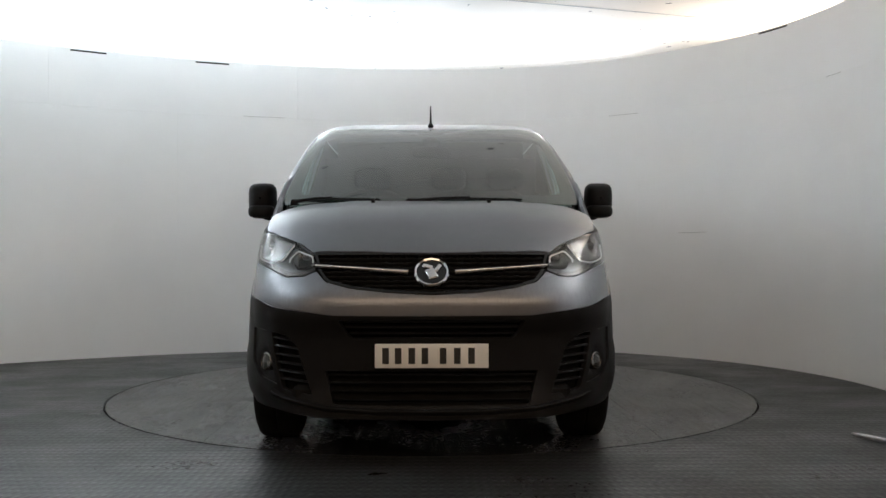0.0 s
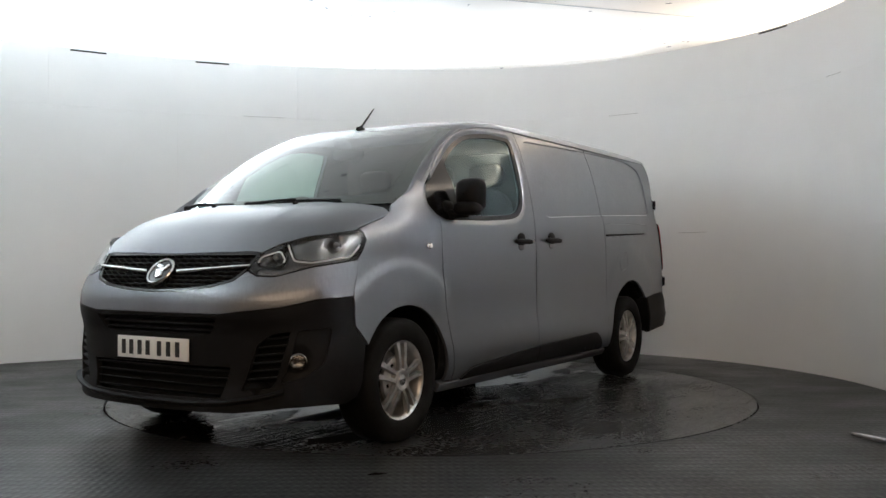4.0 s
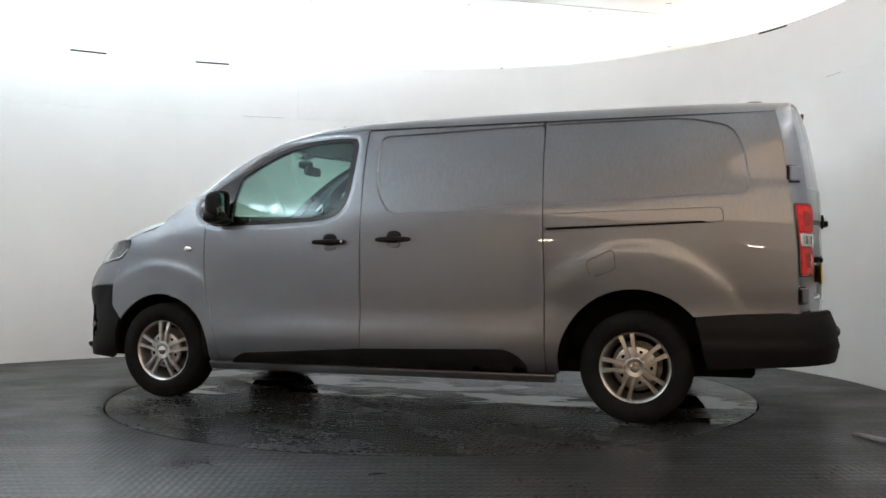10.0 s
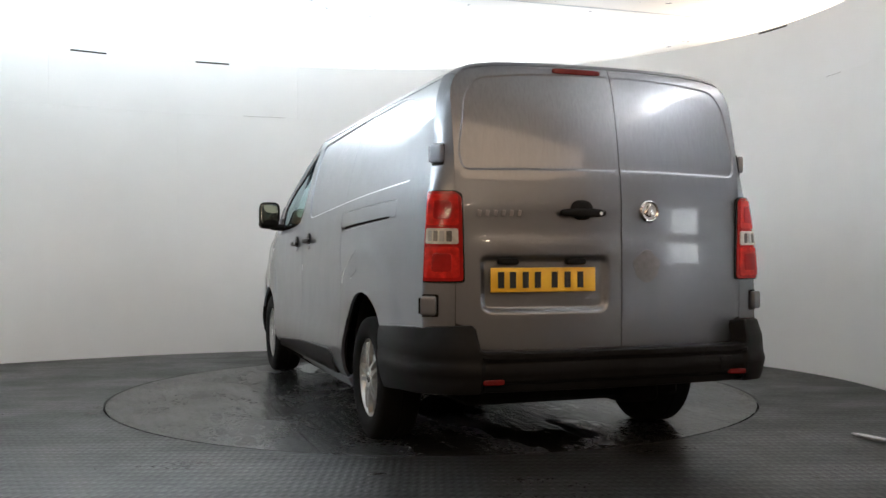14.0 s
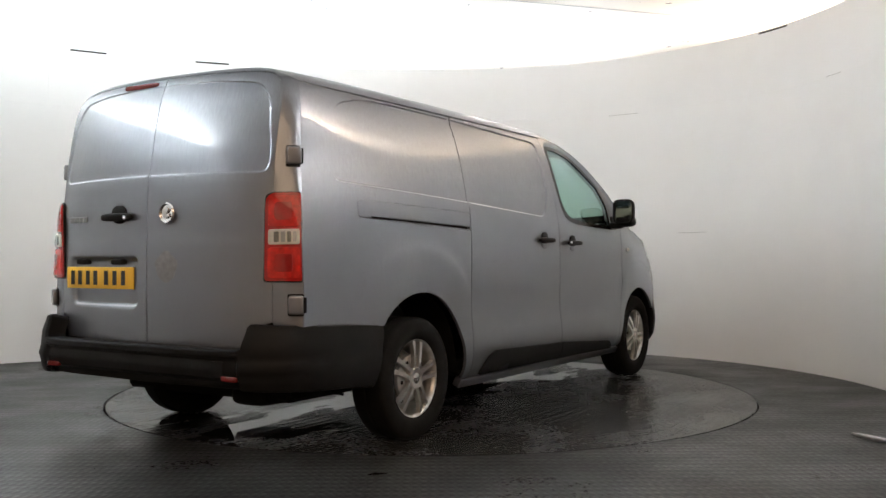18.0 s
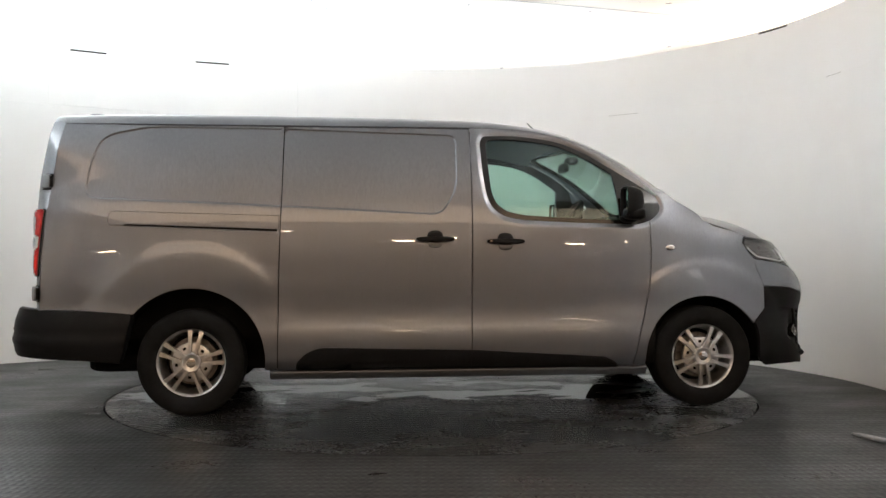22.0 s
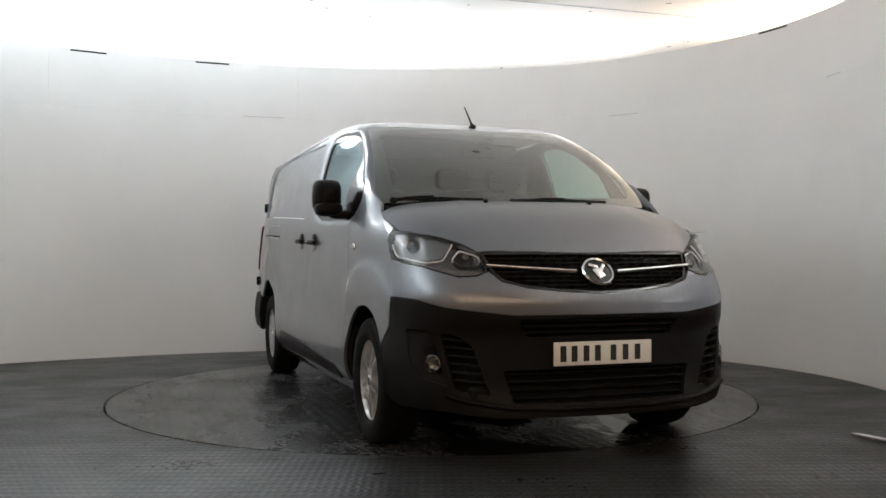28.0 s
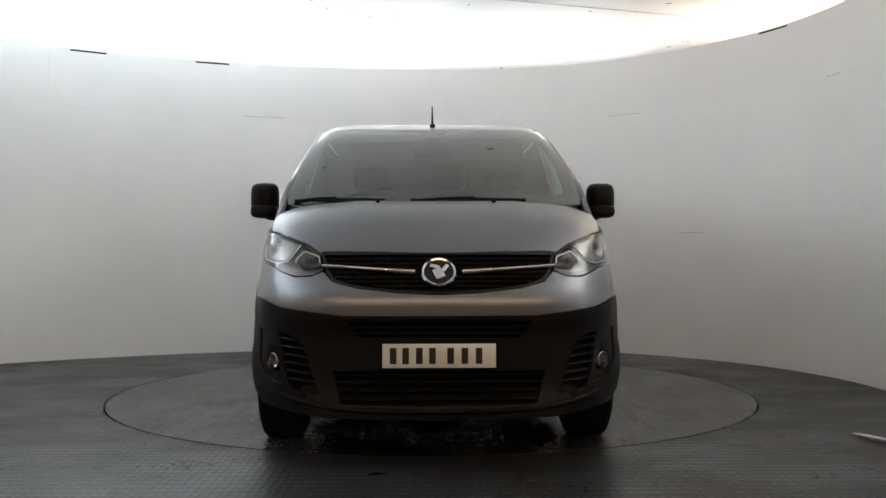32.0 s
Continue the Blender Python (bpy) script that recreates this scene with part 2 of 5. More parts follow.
def lathe(name, profile, mat, n=48, axis="y", centre=(0, 0, 0), smooth=True):
    """Turns a profile of (radius, height) round an axis."""
    verts, faces = [], []
    for k in range(n):
        a = 2 * math.pi * k / n
        for r, h in profile:
            p = (r * math.cos(a), h, r * math.sin(a)) if axis == "y" else ((r * math.cos(a), r * math.sin(a), h) if axis == "z" else (h, r * math.cos(a), r * math.sin(a)))
            verts.append(tuple(p[i] + centre[i] for i in range(3)))
    m = len(profile)
    for k in range(n):
        for j in range(m - 1):
            a, b = k * m + j, ((k + 1) % n) * m + j
            faces.append((a, b, b + 1, a + 1))
    me = mesh_of(name, verts, faces, mat)
    bm = bmesh.new()
    bm.from_mesh(me)
    bmesh.ops.remove_doubles(bm, verts=bm.verts, dist=1e-5)
    bmesh.ops.recalc_face_normals(bm, faces=bm.faces)
    bm.to_mesh(me)
    bm.free()
    if smooth:
        me.polygons.foreach_set("use_smooth", [True] * len(me.polygons))
        me.set_sharp_from_angle(angle=radians(35))
    return me


def tube(name, points, radius, mat, n=8):
    """A round bar along points; radius may be a list."""
    pts = [Vector(p) for p in points]
    verts, faces = [], []
    for i, p in enumerate(pts):
        d = (pts[min(i + 1, len(pts) - 1)] - pts[max(i - 1, 0)]).normalized()
        u = d.cross(Vector((0, 0, 1)) if abs(d.z) < 0.9 else Vector((1, 0, 0))).normalized()
        w = d.cross(u)
        r = radius[i] if hasattr(radius, "__len__") else radius
        for k in range(n):
            a = 2 * math.pi * k / n
            verts.append(p + u * r * math.cos(a) + w * r * math.sin(a))
    for i in range(len(pts) - 1):
        for k in range(n):
            faces.append((i * n + k, i * n + (k + 1) % n, (i + 1) * n + (k + 1) % n, (i + 1) * n + k))
    faces.append(tuple(range(n))[::-1])
    faces.append(tuple(range((len(pts) - 1) * n, len(pts) * n)))
    me = mesh_of(name, verts, faces, mat, smooth=True)
    me.set_sharp_from_angle(angle=radians(50))
    return me


# ---------------------------------------------------------------- the bay
def slab_strip(name, angles, z0, z1, front, back, mat):
    """A curved strip of wall between two heights; front and back are offsets outward from the plan line."""
    verts, faces = [], []
    for a in angles:
        p, q = wall_plan(a - 0.2), wall_plan(a + 0.2)
        t = (q - p).normalized()
        n = Vector((t.y, -t.x))
        c = wall_plan(a)
        for off, z in ((front, z0), (front, z1), (back, z1), (back, z0)):
            verts.append((c.x + n.x * off, c.y + n.y * off, z))
    m = len(angles)
    for i in range(m - 1):
        for k in range(4):
            a, b = i * 4 + k, i * 4 + (k + 1) % 4
            faces.append((a, b, b + 4, a + 4))
    faces += [(0, 3, 2, 1), ((m - 1) * 4, (m - 1) * 4 + 1, (m - 1) * 4 + 2, (m - 1) * 4 + 3)]
    me = mesh_of(name, verts, faces, mat)
    bm = bmesh.new()
    bm.from_mesh(me)
    bmesh.ops.recalc_face_normals(bm, faces=bm.faces)
    bm.to_mesh(me)
    bm.free()
    me.polygons.foreach_set("use_smooth", [True] * len(me.polygons))
    me.set_sharp_from_angle(angle=radians(35))
    return me


def span(a, b, step=1.5):
    n = max(2, int(abs(b - a) / step) + 1)
    return [a + (b - a) * k / n for k in range(n + 1)]


A0, A1 = -45.0, 190.0
wall = thing("wall_back", slab_strip("wall_back", span(A0, A1), 0.0, WALL_TOP - 0.005, 0.012, 0.12, WALL),
             "smooth white-painted curved wall of boarded sheets", "wall", kind="structure")
METRE = 57.2958 / 3.2
for z0, z1, shift in ((0.0, 1.22, 0.2), (1.22, 2.44, -0.62), (2.44, 3.0, 0.2)):
    edges = [A0]
    start = (139.4 if shift < 0 else 161.2)
    ks = [start + k * 2.44 * METRE for k in range(-6, 4)]
    edges += [k for k in ks if A0 + 3 < k < A1 - 3] + [A1]
    for e0, e1 in zip(edges, edges[1:]):
        part("panel", slab_strip("panel", span(e0 + 0.006, e1 - 0.006), z0 + (0.0006 if z0 else 0.0), z1 - 0.0006, 0.0, 0.012, WALL), wall)



# near-black strips stand in for the shade inside short slots
for a in (154.7, 133.2, 24.6):
    part("slot_shade", slab_strip("slot_shade", span(a - 3.0, a + 3.0), 2.972, 2.986, -0.003, 0.004, VOID), wall, "short dark strip standing for a shaded slot below the wall's top edge")


# short scuffs on the paint
for a, b, z in (
    (127.6, 119.8, 2.449),
    (57.6, 51.9, 2.426),
    (13.0, 9.6, 2.446),
    (44.1, 38.5, 1.212),
):
    part("scuff_mark", slab_strip("scuff_mark", span(min(a, b), max(a, b)), z - 0.0018, z + 0.0018, -0.0012, 0.002, SEAM), wall, "thin grey scuff on the paint")


def ring_sheet(name, r0, r1, z, mat, n=96, square=0.0, thick=0.02):
    """A flat ring; with square set its outer edge is a square of that half size."""
    verts, faces = [], []
    for k in range(n):
        a = 2 * math.pi * k / n
        c, s = math.cos(a), math.sin(a)
        out = square / max(abs(c), abs(s)) if square else r1
        verts += [(r0 * c, r0 * s, z), (out * c, out * s, z), (r0 * c, r0 * s, z - thick)]
    for k in range(n):
        a, b = 3 * k, 3 * ((k + 1) % n)
        faces += [(a, a + 1, b + 1, b), (a + 2, a, b, b + 2)]
    return mesh_of(name, verts, faces, mat)


RING = 2.263
thing("floor", ring_sheet("floor", RING + 0.006, 0, 0.0, FLOOR, square=16.0), "dark grey ribbed floor sheets with dust and damp stains", "floor", kind="structure")
pit = lathe("turntable_pit", [(0.0, -0.06), (RING + 0.2, -0.06)], VOID, 64, "z")
thing("turntable_pit", pit, "dark pit below the turntable", "floor", kind="structure")
table = thing("turntable", lathe("turntable", [(0.0, -0.012), (RING - 0.016, -0.012), (RING - 0.010, -0.016), (RING - 0.010, -0.05)], VOID, 160, "z"),
              "round dark grey turntable plate, wet with standing water", "turntable")


def disc_sheet(y0, y1):
    """One floor sheet of the turntable: the disc between two chords."""
    r = RING - 0.010
    a0, a1 = math.asin(max(-1, y0 / r)), math.asin(min(1, y1 / r))
    pts = [(r * math.cos(a0 + (a1 - a0) * k / 40), r * math.sin(a0 + (a1 - a0) * k / 40)) for k in range(41)]
    pts += [(-x, y) for x, y in pts[::-1]]
    n = len(pts)
    verts = [(x, y, 0.0) for x, y in pts] + [(x, y, -0.011) for x, y in pts]
    faces = [tuple(range(n))] + [(k, n + k, n + (k + 1) % n, (k + 1) % n) for k in range(n)]
    return mesh_of("floor_sheet", verts, faces, DISC)


for y0, y1 in ((-RING, -1.222), (-1.2195, 0.0), (0.0025, 1.222), (1.2245, RING)):
    part("floor_sheet", disc_sheet(y0, y1), table, "wet dark floor sheet")

# ceiling sheet over the bay and the dark hall behind the camera
ceiling = thing("ceiling", boxes("ceiling", [((-0.6, 1.275, CEIL + 0.05), (13.0, 11.85, 0.1))], CEILING, 0.0), "uneven white-painted ceiling with stains and seams", "ceiling", kind="structure")
for a, b in (((-5.0, 0.0), (2.9, 2.45)), ((-1.6, 0.02), (3.1, 1.05)), ((-2.0, -1.6), (3.2, -0.3)), ((-4.5, -3.2), (3.2, -2.0))):
    p, q = Vector((*a, CEIL - 0.002)), Vector((*b, CEIL - 0.002))
    d = q - p
    part("ceiling_seam", boxes("ceiling_seam", [((p + q) / 2, (d.length, 0.012, 0.006), Matrix.Rotation(math.atan2(d.y, d.x), 3, "Z"))], SEAM, 0.0), ceiling)

# straight flanks of the bay and the hall behind it
def flat_wall(name, items, mat, label):
    return thing(name, boxes(name, items, mat, 0.0), label, "wall", kind="structure")


ye = wall_plan(A0).y
flat_wall("wall_right", [((3.36, (ye - 2.98) / 2, 1.5), (0.12, abs(ye + 2.98), 3.0)), ((3.36, -4.42, 1.5), (0.12, 1.56, 3.0)),
                         ((3.36, -3.31, 2.16), (0.12, 0.66, 1.68)), ((3.36, -3.31, 0.46), (0.12, 0.66, 0.92))], WALL, "white-painted side wall with a window opening")
pl = wall_plan(A1)
flat_wall("wall_left", [((pl.x - 0.05, (pl.y - 9.0) / 2, 1.5), (0.12, abs(pl.y + 9.0), 3.0))], WALL, "white-painted side wall of the photo bay")
flat_wall("wall_hall", [((0, -15.0, 2.2), (16.0, 0.2, 4.4)), ((-8.0, -10.4, 2.2), (0.2, 9.4, 4.4)), ((8.0, -10.0, 2.2), (0.2, 10.2, 4.4)),
                        ((5.8, -5.05, 1.67), (4.6, 0.2, 3.34)), ((0, -4.75, 3.92), (15.8, 0.2, 0.96))], HALL, "dim brown-grey walls of the workshop hall")
thing("ceiling_hall", boxes("ceiling_hall", [((0, -9.88, 4.45), (16.2, 10.5, 0.1))], HALL, 0.0), "dim brown workshop ceiling", "ceiling", kind="structure")
flat_wall("wall_outer", [((0, 7.3, 1.75), (14.5, 0.2, 3.5)), ((-7.2, 1.2, 1.75), (0.2, 12.4, 3.5)), ((6.0, 1.2, 1.75), (0.2, 12.4, 3.5))], WALL, "plain walls behind the photo bay")


def hall_lamp(x, y, z, turn):
    """A flat rectangular work light that faces the bay, hung on a rod: tray and glowing diffuser."""
    ob = thing("hall_lamp", boxes("hall_lamp", [((0, 0, 0.03), (0.42, 0.10, 0.05)), ((0, 0, 0.075), (0.2, 0.08, 0.05))], PLASTIC, 0.01),
               "flat warm workshop lamp hung from the ceiling", "lamp", "workshop lamps")
    part("diffuser", boxes("diffuser", [((0, 0, -0.002), (0.38, 0.05, 0.012))], WARM, 0.003), ob, "glowing warm diffuser")
    ob.matrix_world = pose(x, y, z, 68, 0, turn)
    rod = part("rod", tube("rod", [(x, y - 0.04, z), (x, y - 0.04, 4.4)], 0.012, PLASTIC), ob, "black hanging rod")
    rod.matrix_parent_inverse = ob.matrix_world.inverted()
    return ob


for x, y, z, turn in ((-6.0, -11.5, 2.5, 14), (-4.4, -10.2, 2.1, 8), (-3.2, -12.5, 2.6, 4), (-1.6, -10.4, 2.15, 0), (-0.5, -12.6, 2.9, 0), (1.4, -10.2, 2.2, -5), (2.6, -12.3, 2.6, -6), (4.4, -10.3, 2.1, -12), (6.2, -11.4, 2.4, -18)):
    hall_lamp(x, y, z, turn)

# steel bar that lies on the floor beside the turntable
bar = thing("steel_bar", tube("steel_bar", [(2.285, -1.775, 0.012), (2.30, -1.83, 0.014), (2.36, -2.02, 0.016), (2.52, -2.55, 0.016)], [0.004, 0.011, 0.014, 0.014], SILVER, 10),
            "slim silver metal bar with a pointed end on the floor", "metal bar")

# ---------------------------------------------------------------- the van
# van space: x forward, y to its left, z up, origin midway between the axles on the floor
OFF = Vector((0.052, -0.011, 0.0))
van = thing("van", None, "rain-wet grey metallic panel van with black bumpers on the turntable", "van")


def vpart(name, data, parent=None, label=""):
    """A part of the van, its mesh given in van space."""
    data.transform(Matrix.Translation(OFF))
    return part(name, data, parent or van, label)


class Curve:
    """Smooth curve through points of rising x."""

    def __init__(self, *pts):
        self.x, self.y = np.array(sorted(pts), float).T
        d = np.diff(self.y) / np.diff(self.x)
        m = np.concatenate(([d[0]], (d[1:] + d[:-1]) / 2, [d[-1]]))
        for i in range(1, len(d)):
            if d[i - 1] * d[i] <= 0:
                m[i] = 0
        self.m = m

    def __call__(self, q):
        q = np.asarray(q, float)
        i = np.clip(np.searchsorted(self.x, q) - 1, 0, len(self.x) - 2)
        h = self.x[i + 1] - self.x[i]
        t = np.clip((q - self.x[i]) / h, 0, 1)
        a, b = self.y[i], self.y[i + 1]
        return (2 * t**3 - 3 * t**2 + 1) * a + (t**3 - 2 * t**2 + t) * h * self.m[i] + (3 * t**2 - 2 * t**3) * b + (t**3 - t**2) * h * self.m[i + 1]


def sstep(a, b, q):
    t = np.clip((np.asarray(q, float) - a) / (b - a), 0, 1)
    return t * t * (3 - 2 * t)


def inside(poly, pts):
    x, y = pts[:, 0], pts[:, 1]
    res = np.zeros(len(pts), bool)
    for (x0, y0), (x1, y1) in zip(poly, np.roll(poly, -1, 0)):
        c = (y0 > y) != (y1 > y)
        res ^= c & (x < (x1 - x0) * (y - y0) / (y1 - y0 + 1e-12) + x0)
    return res


def distance(poly, pts):
    """Signed distance to a closed polygon, negative inside."""
    best = np.full(len(pts), 1e9)
    for a, b in zip(poly, np.roll(poly, -1, 0)):
        d = b - a
        t = np.clip(((pts - a) @ d) / (d @ d + 1e-12), 0, 1)
        best = np.minimum(best, np.linalg.norm(pts - a - t[:, None] * d, axis=1))
    return np.where(inside(poly, pts), -best, best)


def rounded(pts, r, n=5):
    """A polygon with rounded corners; a point may carry its own radius."""
    out, m = [], len(pts)
    for i in range(m):
        p = np.array(pts[i][:2], float)
        rr = pts[i][2] if len(pts[i]) > 2 else r
        a, b = np.array(pts[i - 1][:2], float) - p, np.array(pts[(i + 1) % m][:2], float) - p
        la, lb = np.linalg.norm(a), np.linalg.norm(b)
        k = min(rr, 0.45 * la, 0.45 * lb)
        if k < 1e-4:
            out.append(p)
            continue
        p0, p1 = p + a / la * k, p + b / lb * k
        for j in range(n + 1):
            t = j / n
            out.append((1 - t)**2 * p0 + 2 * t * (1 - t) * p + t * t * p1)
    return np.array(out)


def dense(pts, step, closed=True):
    pts = np.asarray(pts, float)
    nxt = np.roll(pts, -1, 0) if closed else np.concatenate((pts[1:], pts[-1:]))
    out = []
    for a, b in zip(pts, nxt):
        n = max(1, int(np.ceil(np.linalg.norm(b - a) / step)))
        out += [a + (b - a) * k / n for k in range(n)]
        if not closed and np.allclose(a, b):
            out = out[:-1] + [a]
    res = [out[0]]
    for q in out[1:]:
        if np.linalg.norm(q - res[-1]) > 1e-5:
            res.append(q)
    return np.array(res)


def grown(poly, d):
    """The polygon pushed outward by d."""
    poly = np.asarray(poly, float)
    t = np.roll(poly, -1, 0) - np.roll(poly, 1, 0)
    t /= np.linalg.norm(t, axis=1)[:, None] + 1e-12
    n = np.stack([t[:, 1], -t[:, 0]], 1)
    area = np.sum(poly[:, 0] * np.roll(poly[:, 1], -1) - poly[:, 1] * np.roll(poly[:, 0], -1))
    return poly + n * d * (1 if area > 0 else -1)


def patch(name, outline, surf, mat, holes=(), lines=(), step=0.05, depth=0.018, lift=0.0, edge=0.002):
    """A panel: the part of a surface inside an outline, with its edges turned in. surf(pts) gives places and outward normals."""
    from mathutils.geometry import delaunay_2d_cdt
    loops = [dense(outline, step)] + [dense(h, step) for h in holes]
    pts, edges = [], []
    for lp in loops:
        k = len(pts)
        pts += list(lp)
        edges += [(k + i, k + (i + 1) % len(lp)) for i in range(len(lp))]
    for ln in lines:
        closed = np.allclose(ln[0], ln[-1])
        lp = dense(ln[:-1] if closed else ln, step, closed)
        keep = inside(loops[0], lp)
        for h in loops[1:]:
            keep &= ~inside(h, lp)
        near = np.min(np.abs(np.stack([distance(q, lp) for q in loops])), 0) < 0.004
        keep &= ~near
        k = len(pts)
        idx, c = {}, 0
        for i, ok in enumerate(keep):
            if ok:
                idx[i] = k + c
                c += 1
                pts.append(lp[i])
        n = len(lp)
        for i in range(n if closed else n - 1):
            if i in idx and (i + 1) % n in idx:
                edges.append((idx[i], idx[(i + 1) % n]))
    lo, hi = loops[0].min(0), loops[0].max(0)
    gx, gy = np.meshgrid(np.arange(lo[0], hi[0] + step, step), np.arange(lo[1], hi[1] + step, step))
    grid = np.stack([gx.ravel(), gy.ravel()], 1)
    d = np.stack([distance(q, grid) for q in loops])
    keep = (d[0] < -0.4 * step)
    for row in d[1:]:
        keep &= row > 0.4 * step
    grid = grid[keep]
    if len(lines) and len(grid):
        allp = np.array(pts)
        near = np.min(np.linalg.norm(grid[:, None] - allp[None], axis=2), 1) < 0.35 * step
        grid = grid[~near]
    pts += list(grid)
    co, _, tris, *_ = delaunay_2d_cdt([Vector(p) for p in pts], edges, [], 0, 1e-6)
    p2 = np.array([tuple(c) for c in co])
    tri = np.array([t for t in tris if len(t) == 3])
    cen = p2[tri].mean(1)
    ok = inside(loops[0], cen)
    for h in loops[1:]:
        ok &= ~inside(h, cen)
    tri = tri[ok]
    pos, nor = surf(p2)
    pos = pos + nor * lift
    fn = np.cross(pos[tri[:, 1]] - pos[tri[:, 0]], pos[tri[:, 2]] - pos[tri[:, 0]])
    flip = np.einsum("ij,ij->i", fn, nor[tri[:, 0]]) < 0
    tri[flip] = tri[flip][:, ::-1]
    verts, norms, faces = list(pos), list(nor), [tuple(t) for t in tri]
    for li, lp in enumerate(loops):
        out2 = grown(lp, 0.001) - lp
        if li:
            out2 = -out2
        a, n = surf(lp)
        b, _ = surf(lp + out2)
        t = b - a
        t = t - n * np.einsum("ij,ij->i", t, n)[:, None]
        t /= np.linalg.norm(t, axis=1)[:, None] + 1e-12
        a = a + n * lift
        k, m = len(verts), len(lp)
        verts += list(a) + list(a + t * edge - n * edge * 1.3) + list(a + t * edge - n * depth)
        norms += list(n) + list(t) + list(t)
        for i in range(m):
            j = (i + 1) % m
            for r in (0, 1):
                q = (k + r * m + i, k + r * m + j, k + (r + 1) * m + j, k + (r + 1) * m + i)
                f = np.cross(np.subtract(verts[q[1]], verts[q[0]]), np.subtract(verts[q[3]], verts[q[0]]))
                faces.append(q if f @ (t[i] + n[i] * (1 - r)) > 0 else q[::-1])
    return mesh_of(name, verts, faces, mat, norms, True)


def lifted(fn, toward):
    """surf() for patch from a place function, normals by differences, pointing along toward(places)."""
    def surf(p):
        p = np.asarray(p, float)
        e = 0.0015
        a = fn(p)
        du = fn(p + [e, 0]) - fn(p - [e, 0])
        dv = fn(p + [0, e]) - fn(p - [0, e])
        n = np.cross(du, dv)
        n /= np.linalg.norm(n, axis=1)[:, None] + 1e-15
        s = np.sign(np.einsum("ij,ij->i", n, toward(a)))
        return a, n * np.where(s == 0, 1, s)[:, None]
    return surf


# ---- the body's surfaces
PROFILE = Curve((0.20, 0.87), (0.26, 0.905), (0.31, 0.937), (0.38, 0.953), (0.45, 0.958), (0.51, 0.9545), (0.56, 0.9465), (0.62, 0.9405), (0.70, 0.9395), (0.80, 0.941), (0.95, 0.941),
                (1.10, 0.936), (1.22, 0.927), (1.30, 0.914), (1.45, 0.884), (1.60, 0.846), (1.72, 0.806), (1.80, 0.770), (1.84, 0.746), (1.90, 0.70))
TAPER = Curve((0.2, 0.02), (0.7, 0.02), (0.95, 0.035), (1.12, 0.06), (1.27, 0.17), (1.4, 0.24), (1.9, 0.2))
NOSE = Curve((0.18, 2.50), (0.24, 2.54), (0.30, 2.525), (0.36, 2.505), (0.50, 2.50), (0.62, 2.505), (0.70, 2.53), (0.78, 2.527), (0.86, 2.485), (0.93, 2.43), (1.0, 2.375), (1.05, 2.33), (1.12, 2.25), (1.3, 2.0))
CAB_TOP = Curve((-2.7, 1.815), (0.117, 1.821), (0.363, 1.818), (0.547, 1.805), (0.732, 1.763), (0.916, 1.689), (1.10, 1.586), (1.254, 1.458), (1.40, 1.30))

N1, N2 = 3.6, 3.0

TRIM = rounded([(1.335, 1.37, .02), (1.365, 1.29, .05), (1.31, 1.225, .06), (1.21, 1.187, .05), (0.725, 1.198, .1), (0.43, 1.214, .1), (0.31, 1.238, .06), (0.235, 1.30, .06), (0.205, 1.39, .05),
                (0.188, 1.54, .1), (0.178, 1.72, .03), (0.20, 1.762, .03), (0.36, 1.772, .1), (0.54, 1.762, .1), (0.725, 1.732, .1), (0.907, 1.652, .1), (1.06, 1.553, .1), (1.2, 1.462, .05)], 0.03)
PANE = rounded([(1.085, 1.212, .01), (0.725, 1.226, .1), (0.44, 1.242, .1), (0.335, 1.265, .06), (0.265, 1.32, .06), (0.237, 1.40, .05), (0.226, 1.54, .1), (0.214, 1.71, .02), (0.235, 1.74, .02),
                (0.36, 1.746, .1), (0.54, 1.737, .1), (0.715, 1.708, .1), (0.89, 1.628, .1), (1.055, 1.522, .01)], 0.03)
RECESS = rounded([(0.02, 1.765, .06), (-1.10, 1.795, .2), (-1.92, 1.797, .1), (-2.19, 1.735, .09), (-2.26, 1.56, .2), (-2.285, 1.345, .07), (-1.10, 1.297, .3), (-0.09, 1.247, .06), (0.012, 1.40, .1)], 0.05, 7)


def wheel_bulge(x, z):
    f = 0.5 * (1 - np.tanh((np.hypot(x - 1.64, (z - 0.33)) - 0.615) / 0.026))
    r = 0.5 * (1 - np.tanh((np.hypot(x + 1.64, (z - 0.33) * 0.98) - 0.695) / 0.034))
    f = f * (1 - (1 - sstep(0.50, 0.80, z)) * (1 - sstep(1.35, 1.62, x))) * sstep(1.16, 1.34, x)
    r = r * (1 - (1 - sstep(0.55, 0.88, z)) * sstep(-1.62, -1.30, x)) * sstep(-1.05, -1.25, x)
    return 0.014 * f + 0.013 * r * sstep(-2.4, -2.1, x)


